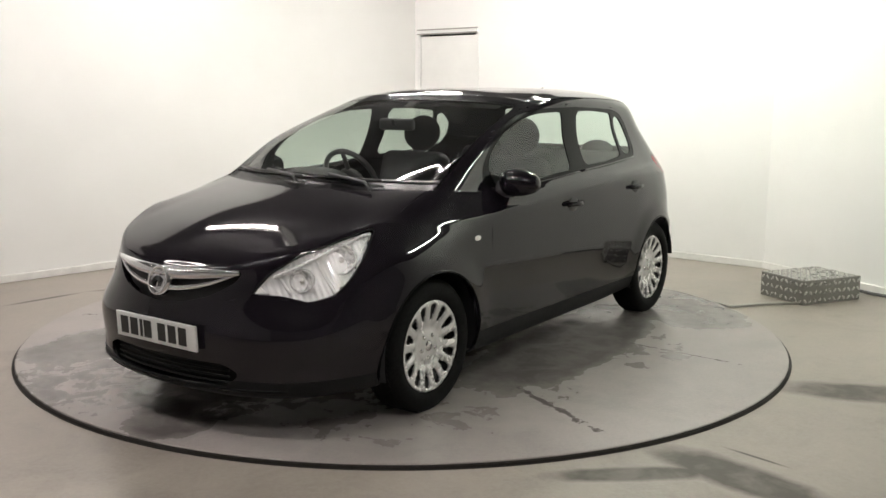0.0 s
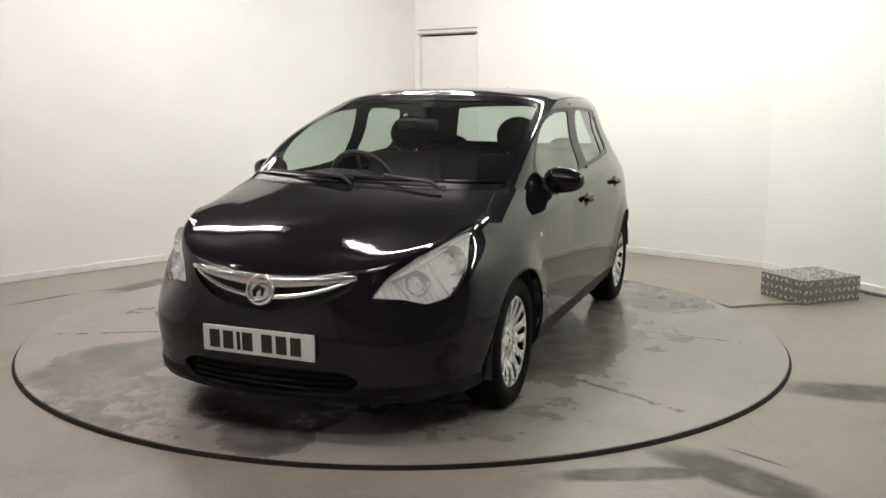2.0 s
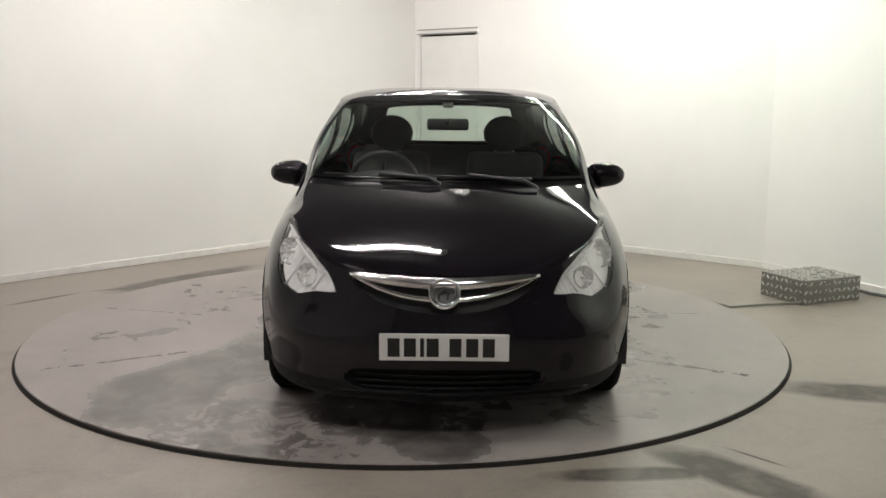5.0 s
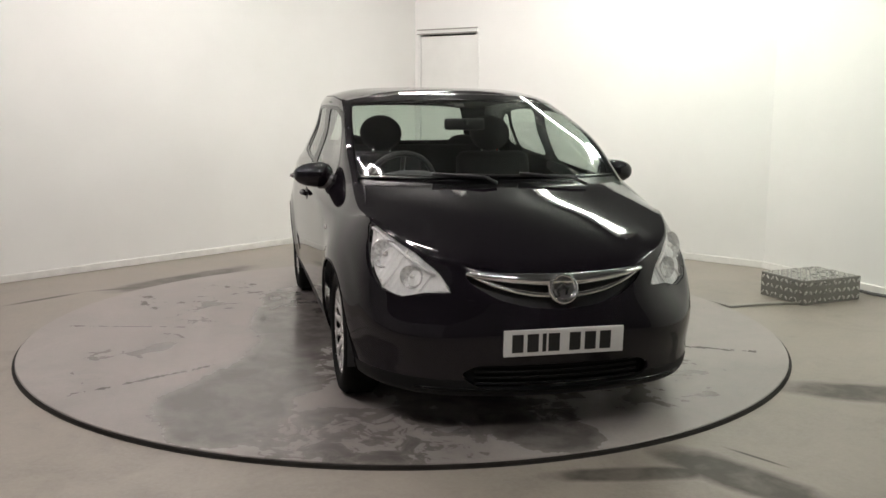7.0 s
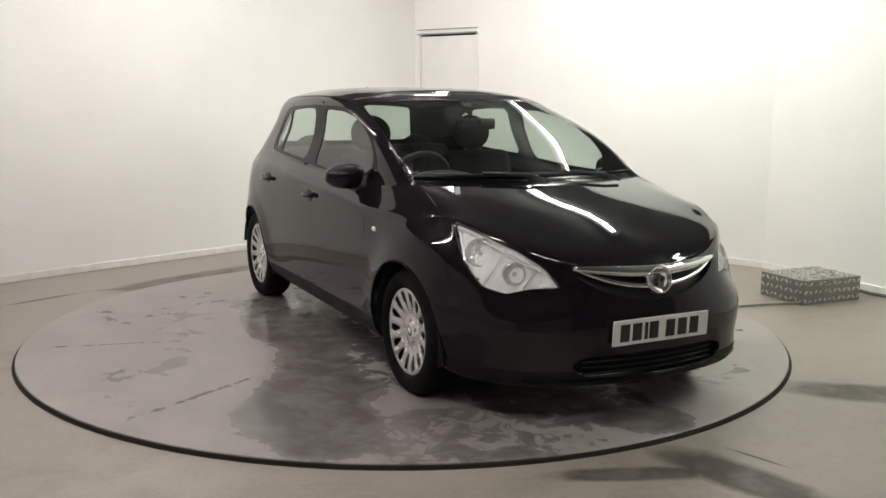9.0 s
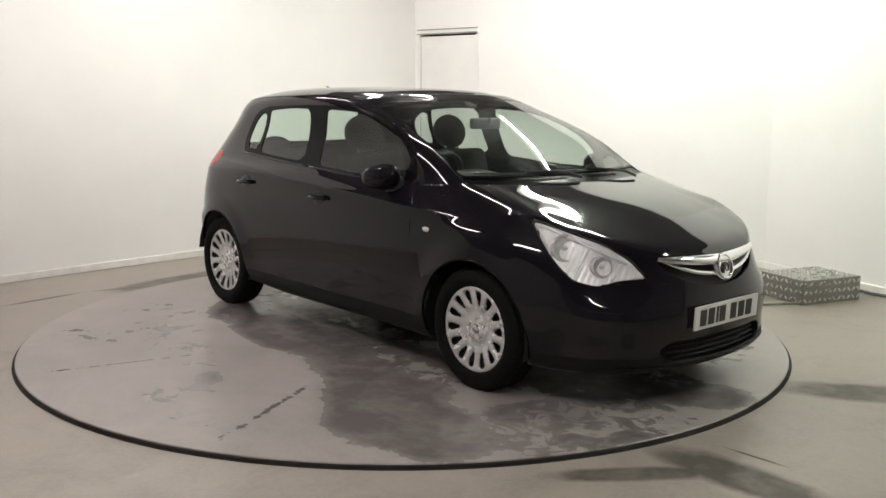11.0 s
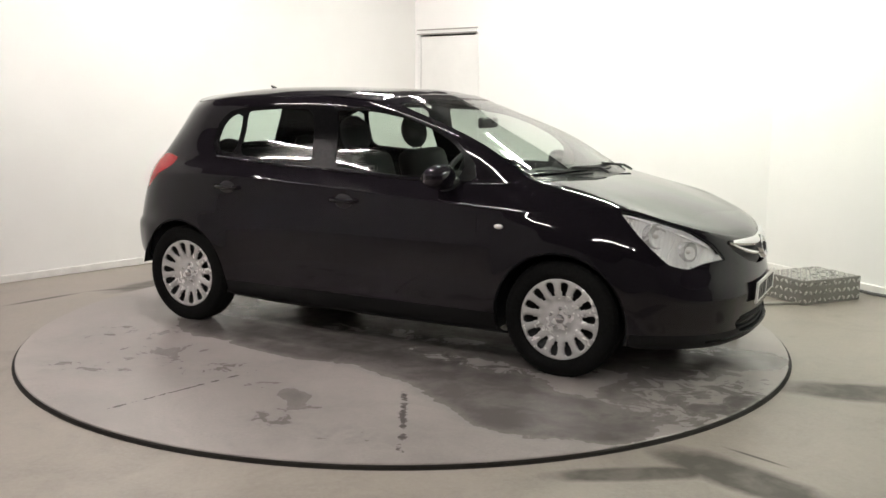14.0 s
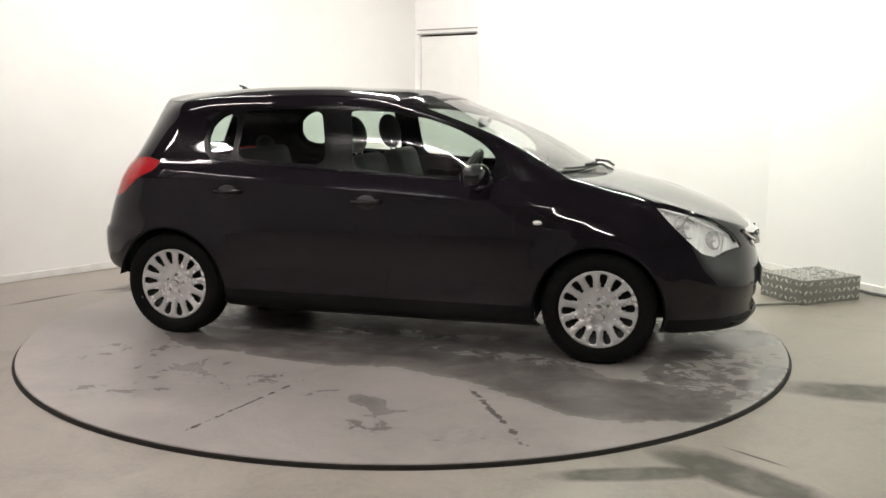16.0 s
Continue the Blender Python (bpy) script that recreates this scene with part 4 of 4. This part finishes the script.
def build_car():
    car = empty("car", pose(0, 0, 0))
    tagged(car, "glossy black five-door hatchback with silver wheel covers on the turntable", "car")
    sk = skin_regions()
    tree = skin_bvh(sk)

    def front_x(y, z):
        hit = tree.ray_cast(Vector((2, y, z)), Vector((-1, 0, 0)))
        return hit[0]

    def side_y(x, z, s):
        hit = tree.ray_cast(Vector((x, 2 * s, z)), Vector((0, -s, 0)))
        return hit[0], hit[1]

    def top_z(x, y):
        hit = tree.ray_cast(Vector((x, y, 3)), Vector((0, 0, -1)))
        return hit[0], hit[1]

    # panels
    skin_part("bonnet", sk, ["bonnet"], PAINT, car, both=True, label="glossy black bonnet with reflections")
    bumper = skin_part("front_bumper", sk, ["front_bumper"], PAINT, car, both=True)
    skin_part("bumper_skirt", sk, ["bumper_skirt"], SKIRTING, bumper, both=True, label="matt black lower bumper skirt")
    skin_part("rear_bumper", sk, ["rear_bumper"], PAINT, car, both=True)
    tailgate = skin_part("tailgate", sk, ["tailgate"], PAINT, car, both=True)
    skin_part("roof", sk, ["roof_panel"], PAINT, car, both=True)
    skin_part("windscreen", sk, ["windscreen"], GLASS, car, both=True, thick=0.0, label="clear windscreen glass").visible_shadow = False
    skin_part("cowl", sk, ["cowl"], GLOSSBLACK, car, both=True, thick=0.008, push=0.006, label="matt black plastic scuttle panel")
    skin_part("screen_seal", sk, ["screen_seal"], GLOSSBLACK, car, both=True, thick=0.008)
    skin_part("back_window", sk, ["back_window"], SIDE_GLASS, tailgate, both=True, thick=0.0, label="clear rear window glass").visible_shadow = False
    skin_pieces("panel_gap", sk, ["seam"], BLACK, car, 0.004, 0.006)
    skin_pieces("roof_moulding", sk, ["roof_ditch"], GLOSSBLACK, car, 0.004, 0.005)
    skin_pieces("pillar", sk, ["pillar"], PAINT, car, 0.012, 0.0)
    skin_part("grille_backing", sk, ["grille_hole"], BLACK, car, both=True, thick=0.004, push=0.03)
    skin_part("intake_backing", sk, ["intake_hole"], SKIRTING, bumper, both=True, thick=0.004, push=0.04)
    doors = {}
    for s in (1, -1):
        skin_part("wing", sk, ["wing"], PAINT, car, s)
        skin_part("quarter_panel", sk, ["quarter_panel"], PAINT, car, s)
        skin_part("sill", sk, ["sill"], SKIRTING, car, s)
        skin_part("window_surround", sk, ["trim"], GLOSSBLACK, car, s, thick=0.01, push=0.002, label="gloss black window surround")
        doors["f", s] = skin_part("front_door", sk, ["front_door"], PAINT, car, s)
        doors["r", s] = skin_part("rear_door", sk, ["rear_door"], PAINT, car, s)
        for nm, rg, par in (("door_window", "front_window", doors["f", s]), ("door_window", "rear_window", doors["r", s]), ("quarter_window", "quarter_window", doors["r", s])):
            skin_part(nm, sk, [rg], SIDE_GLASS, par, s, thick=0.0, push=0.006, label="tinted side window glass").visible_shadow = False
        # head lamp
        lamp = skin_part("headlight", sk, ["lens"], LENS, car, s, thick=0.0, label="clear headlight with silver reflectors")
        lamp.visible_shadow = False
        skin_part("lamp_housing", sk, ["lens"], REFLECTOR, lamp, s, thick=0.006, push=0.026)
        skin_pieces("lamp_bezel", sk, ["lens_edge"], REFLECTOR, lamp, 0.03, 0.006, 1, (s,))
        for (bx, bz, r) in ((.455, .748, .060), (.600, .668, .047)):
            p, n = side_y(bx, bz, s)
            axis = (n + Vector((.9, .1 * s, -.1))).normalized()
            m = Matrix.Translation(p - n * .008) @ axis.to_track_quat("Z", "Y").to_matrix().to_4x4()
            part("reflector_bowl", lathe(bmesh.new(), [(r * .2, -.026), (r * .5, -.024), (r * .8, -.014), (r * .96, 0), (r * 1.04, .002), (r * 1.08, -.004), (r * 1.05, -.045)], m, 28), BOWL, lamp)
            part("bulb", ball(bmesh.new(), r * .20, r * .20, r * .36, m @ pose(0, 0, -.016), 12, 8), AMBER, lamp)
        for bx0, bz0, bx1, bz1 in ((.31, .835, .43, .690), (.535, .775, .520, .615), (.66, .695, .64, .615)):
            pts = []
            for k in range(7):
                p, n = side_y(bx0 + (bx1 - bx0) * k / 6, bz0 + (bz1 - bz0) * k / 6, s)
                pts.append(p - n * .022)
            part("lamp_rib", tube(bmesh.new(), pts, .006, 6), REFLECTOR, lamp)
        pts = []
        for k in range(13):
            a, b = .30 + .37 * k / 12, .842 - .158 * (k / 12) ** 1.35
            p, n = side_y(a, b, s)
            pts.append(p - n * .012)
        part("lamp_brow", tube(bmesh.new(), pts, .0075, 6), REFLECTOR, lamp, "bright moulded upper edge")
        # tail lamp
        tl = skin_part("taillight", sk, ["tail_lens"], RED, car, s, thick=0.02, label="red taillight")
        skin_part("taillight_backing", sk, ["tail_lens"], BLACK, tl, s, thick=0.006, push=0.024)
        # wheel arch liners
        for x in (0.0, -2.511):
            bm = bmesh.new()
            prev = None
            for k in range(25):
                a = math.pi * (-.08 + (k / 24) * (1.16 if x == 0 else 1.04))
                c, d = math.cos(a) * .352, math.sin(a) * .352
                row = [bm.verts.new((x + c, s * .83, .30 + d)), bm.verts.new((x + c, s * .50, .30 + d))]
                if prev:
                    bm.faces.new((prev[0], prev[1], row[1], row[0]))
                prev = row
            vs = [v for v in bm.verts if abs(v.co.y) < .6]
            bm.faces.new(vs)
            part("wheel_arch_liner", bm, BLACK, car)
        # side repeater
        p, n = side_y(-.332, .758, s)
        part("side_repeater", ball(bmesh.new(), .026, .008, .013, Matrix.Translation(p), 14, 8), AMBER, car, "small clear side repeater lamp")
        # handles
        for key, x, z in (("f", -1.285, .835), ("r", -2.125, .868)):
            p, n = side_y(x, z, s)
            cup = part("handle_recess", ball(bmesh.new(), .058, .007, .040, Matrix.Translation(p), 20, 12), BLACK, doors[key, s])
            pts = [p + Vector((-.085 + .17 * k / 8, s * (.012 + .022 * math.sin(math.pi * k / 8)), .004)) for k in range(9)]
            part("door_handle", tube(bmesh.new(), pts, .013, 8, 1.0), PAINT, doors[key, s], "black pull handle")
        # waist strips under the windows
        belt = ((-.56, .970), (-1.0, .974), (-1.4, .998), (-1.85, 1.019), (-2.27, 1.046))
        for key, x0, x1 in (("f", -.56, -1.465), ("r", -1.485, -2.27)):
            pts = []
            for x in np.linspace(x0, x1, 15):
                z = np.interp(-x, [-a for a, _ in belt], [b for _, b in belt])
                p, n = side_y(float(x), float(z), s)
                pts.append(p + n * .001)
            part("waist_strip", tube(bmesh.new(), pts, .0065, 8), PAINT, doors[key, s])
        # lips of the wheel arches
        for x in (0.0, -2.511):
            pts = []
            for k in range(31):
                a = math.pi * (-.06 + (1.12 if x == 0 else 1.06) * k / 30)
                hit = side_y(x + .347 * math.cos(a), max(.21, .30 + .347 * math.sin(a)), s)
                if hit[0]:
                    pts.append(hit[0] - hit[1] * .002)
            part("arch_lip", tube(bmesh.new(), pts, .006, 8), GLOSSBLACK, car)
        # door mirror
        mir = empty("door_mirror", pose(-.67, s * .872, .997))
        mir.parent = car
        bm = bmesh.new()
        ball(bm, 1, 1, 1, Matrix(), 28, 18)
        for v in bm.verts:
            c = v.co
            p = (abs(c.x) ** 2.3 + abs(c.y) ** 2.5 + abs(c.z) ** 2.5) ** (1 / 2.45)
            q = c / p
            v.co = pose(0, 0, 0, 0, 0, s * 12) @ Vector((q.x * .072, q.y * .106, q.z * (.066 - .010 * q.y * s)))
        for v in bm.verts:
            if v.co.x < -.045:
                v.co.x = -.045 + (v.co.x + .045) * .15
        part("mirror_housing", bm, PAINT, mir)
        bm = bmesh.new()
        ball(bm, .004, .080, .044, pose(-.054, 0, 0, 0, 0, s * 6), 24, 10)
        part("mirror_glass", bm, MIRROR, mir, "silvered mirror glass")
        part("mirror_foot", tube(bmesh.new(), [(.045, -s * .110, -.035), (.035, -s * .08, -.045), (.0, -s * .03, -.05)], [.045, .03, .028], 10), BLACK, mir)
    # grille bars and emblem
    grille = part("grille", tube(bmesh.new(), [front_x(y, .683 + .028 * (abs(y) / .4) ** 1.6 - .012) + Vector((.004, 0, 0)) for y in np.linspace(-.385, .385, 33)], [.005 + .019 * (1 - abs(y / .39) ** 2) + .006 for y in np.linspace(-.385, .385, 33)], 10, .95), CHROME, car, "chrome upper grille bar")
    low = [front_x(y, .612 + .085 * (abs(y) / .385) ** 2.2) + Vector((.004, 0, 0)) for y in np.linspace(-.385, .385, 33)]
    part("lower_grille_bar", tube(bmesh.new(), low, [.004 + .008 * (1 - abs(y / .39) ** 3) for y in np.linspace(-.385, .385, 33)], 8), CHROME, grille)
    c = front_x(0, .640) + Vector((.022, 0, 0))
    mm = Matrix.Translation(c) @ pose(0, 0, 0, 0, 74, 0)
    part("emblem", lathe(bmesh.new(), [(0, .004), (.040, .003), (.048, .001), (.050, .009), (.058, .012), (.064, .008), (.065, -.02)], mm, 32), CHROME, grille, "round chrome emblem with a plain raised shape")
    part("emblem_shape", tube(bmesh.new(), [mm @ Vector(q) for q in ((.032, -.022, .008), (.008, -.026, .010), (-.012, -.004, .012), (-.002, .016, .012), (.026, .012, .008))], [.004, .008, .010, .008, .004], 8), BLACK, grille)
    for k in range(4):
        z = .245 + k * .024
        part("intake_slat", tube(bmesh.new(), [front_x(y, z) + Vector((-.022, 0, 0)) for y in np.linspace(-.36, .36, 13)], .005, 6), SKIRTING, bumper)
    # lower lip of the bumper
    part("bumper_lip", tube(bmesh.new(), [front_x(y, .222) + Vector((-.002, 0, 0)) for y in np.linspace(-.60, .60, 33)], .008, 6), GLOSSBLACK, bumper)
    # number plate with plain bars
    pl = part("number_plate", box(bmesh.new(), .012, .52, .111, pose(.868, 0, .4265, 0, 2.5, 0), .003), PLATE, car, "white number plate with dark bars", smooth=False)
    for y in (-.202, -.137, -.088, -.046, .045, .112, .178):
        part("plate_bar", box(bmesh.new(), .003, .048 if abs(y + .088) > .01 else .016, .076, pose(.8752, y, .4265, 0, 2.5, 0)), INK, pl, smooth=False)
    # wheels
    for x in (0.0, -2.511):
        for s in (1, -1):
            wheel(car, x, s * .742, 9 * (1 if x else 2))
    # underbody and cabin floor
    bm = bmesh.new()
    box(bm, 3.2, 1.0, .10, pose(-1.2, 0, .25), .03)
    box(bm, 1.75, 1.46, .10, pose(-1.25, 0, .27), .03)
    part("underbody", bm, BLACK, car)
    # cabin
    dash = part("dashboard", box(bmesh.new(), .52, 1.30, .22, pose(-.44, 0, .835, 0, 6, 0), .06, 3), DASH, car)
    bm = bmesh.new()
    ball(bm, .16, .22, .07, pose(-.52, -.36, .955), 18, 10)
    part("instrument_hood", bm, DASH, dash)
    sw = pose(-.83, -.36, .935, 0, -64, 0)
    wheel_pts = [sw @ Vector((.185 * math.cos(a), .185 * math.sin(a), 0)) for a in np.linspace(0, 2 * math.pi, 37)[:-1]]
    st = part("steering_wheel", tube(bmesh.new(), wheel_pts, .016, 8, 1.0, True), BLACK, car, "black steering wheel")
    part("steering_hub", ball(bmesh.new(), .075, .09, .03, sw, 16, 8), BLACK, st)
    for a in (0, 125, 235):
        q = sw @ pose(0, 0, 0, 0, 0, a)
        part("spoke", tube(bmesh.new(), [q @ Vector((.05, 0, 0)), q @ Vector((.18, 0, 0))], .014, 6), BLACK, st)
    for s in (1, -1):
        seat(car, -1.22, s * .36)
    bench = empty("rear_bench", pose(0, 0, 0))
    bench.parent = car
    part("bench_cushion", box(bmesh.new(), .50, 1.26, .20, pose(-2.05, 0, .48), .06, 3), CLOTH, bench)
    part("bench_backrest", box(bmesh.new(), .14, 1.28, .58, pose(-2.38, 0, .78, 0, -14, 0), .05, 3), CLOTH, bench)
    for y in (-.42, .42):
        part("rear_headrest", ball(bmesh.new(), .05, .115, .062, pose(-2.47, y, 1.075, 0, -12, 0), 18, 12), CLOTH, bench)
    part("parcel_shelf", box(bmesh.new(), .42, 1.16, .03, pose(-2.68, 0, .98), .008), DASH, car)
    skin_part("headlining", sk, ["roof_panel"], LINING, car, both=True, thick=0.008, push=0.03)
    c = Vector((-.80, 0, 1.262))
    im = part("interior_mirror", box(bmesh.new(), .035, .235, .065, Matrix.Translation(c), .016, 3), BLACK, car)
    part("mirror_stem", tube(bmesh.new(), [c + Vector((.03, 0, .0)), c + Vector((.045, 0, .03))], .012, 8), BLACK, im)
    h, n = top_z(-.93, 0)
    part("mirror_mount", box(bmesh.new(), .06, .075, .012, Matrix.Translation(h - n * .02) @ n.to_track_quat("Z", "Y").to_matrix().to_4x4(), .005), LINING, im, "grey glued mirror mount")
    # wipers
    for y0, y1 in ((.42, -.20), (-.05, -.62)):
        pts = []
        for k in range(9):
            y = y0 + (y1 - y0) * k / 8
            h, n = top_z(-.098 - .27 * y * y - .03 * (k / 8), y)
            pts.append(h + n * .012)
        wp = part("wiper", tube(bmesh.new(), pts, [.008 - .0004 * k for k in range(9)], 6), BLACK, car, "black windscreen wiper")
        h, n = top_z(-.03, y0 + .02)
        part("wiper_arm", tube(bmesh.new(), [h + n * .015, h + n * .045 + Vector((-.04, -.06, 0)), pts[4] + n * .012], .008, 6), BLACK, wp)
    # aerial
    h, n = top_z(-2.42, 0)
    ae = part("aerial", tube(bmesh.new(), [h + Vector((.03, 0, -.005)), h + Vector((.0, 0, .018)), h + Vector((-.03, 0, .034))], [.018, .012, .005], 8), BLACK, car, "short black roof aerial stub")
    return car


CAR = build_car()


# ---- chequer plate box and floor fittings ----
def steel_box():
    m = pose(2.539, 6.424, FLOOR, 0, 0, 23.9)
    th = empty("metal_box", m)
    tagged(th, "low aluminium chequer-plate box cover on the floor", "box")
    lx, ly, h = .545, .42, .176
    part("cover", box(bmesh.new(), lx, ly, h, pose(lx / 2, ly / 2, h / 2), .006), STEEL, th, smooth=False)
    def bars(name, w, hh, place):
        bm = bmesh.new()
        nx, nz = int(w / .045), int(hh / .045)
        for i in range(nx):
            for j in range(nz):
                r = 45 if (i + j) % 2 else -45
                ball(bm, .021, .009, .006, place((i + .5) * w / nx, (j + .5) * hh / nz) @ pose(0, 0, 0, 0, 0, r), 6, 4)
        tagged(part(name, bm, TREAD, th, "raised bright tread bars"), kind="stuff")
    bars("front_tread", lx, h, lambda a, b: pose(a, 0, b, 90, 0, 0))
    bars("side_tread", ly, h, lambda a, b: pose(0, a, b, 90, 0, 0) @ pose(0, 0, 0, 0, 90, 0))
    bars("top_tread", lx, ly, lambda a, b: pose(a, b, h))


steel_box()
cb = mesh_object("cable", tube(bmesh.new(), [(3.00, 6.74, FLOOR + .06), (3.08, 6.84, FLOOR + .035), (3.2, 6.80, FLOOR + .012), (3.5, 6.40, FLOOR + .012), (3.9, 5.6, FLOOR + .012)], .012, 8), CABLE)
tagged(cb, "dark cable running along the wall from the box", "cable")
cd = mesh_object("floor_conduit", tube(bmesh.new(), [(2.53, 6.46, FLOOR + .012), (2.3, 6.43, FLOOR + .012), (2.0, 6.33, FLOOR + .012), (1.82, 6.62, FLOOR + .012), (1.78, 6.75, FLOOR + .012)], .012, 6, .8), CONDUIT)
tagged(cd, "thin steel conduit on the concrete floor", "conduit")


# ---- motion ----
def motions():
    times = [k * 0.5 for k in range(33)]
    walk(TABLE, [(t, Matrix.Translation(TT) @ pose(0, 0, 0, 0, 0, turn(t))) for t in times])
    walk(CAR, [(t, Matrix.Translation(TT) @ pose(0, 0, 0, 0, 0, turn(t)) @ pose(1.2219, 0.2432, 0)) for t in times])


motions()
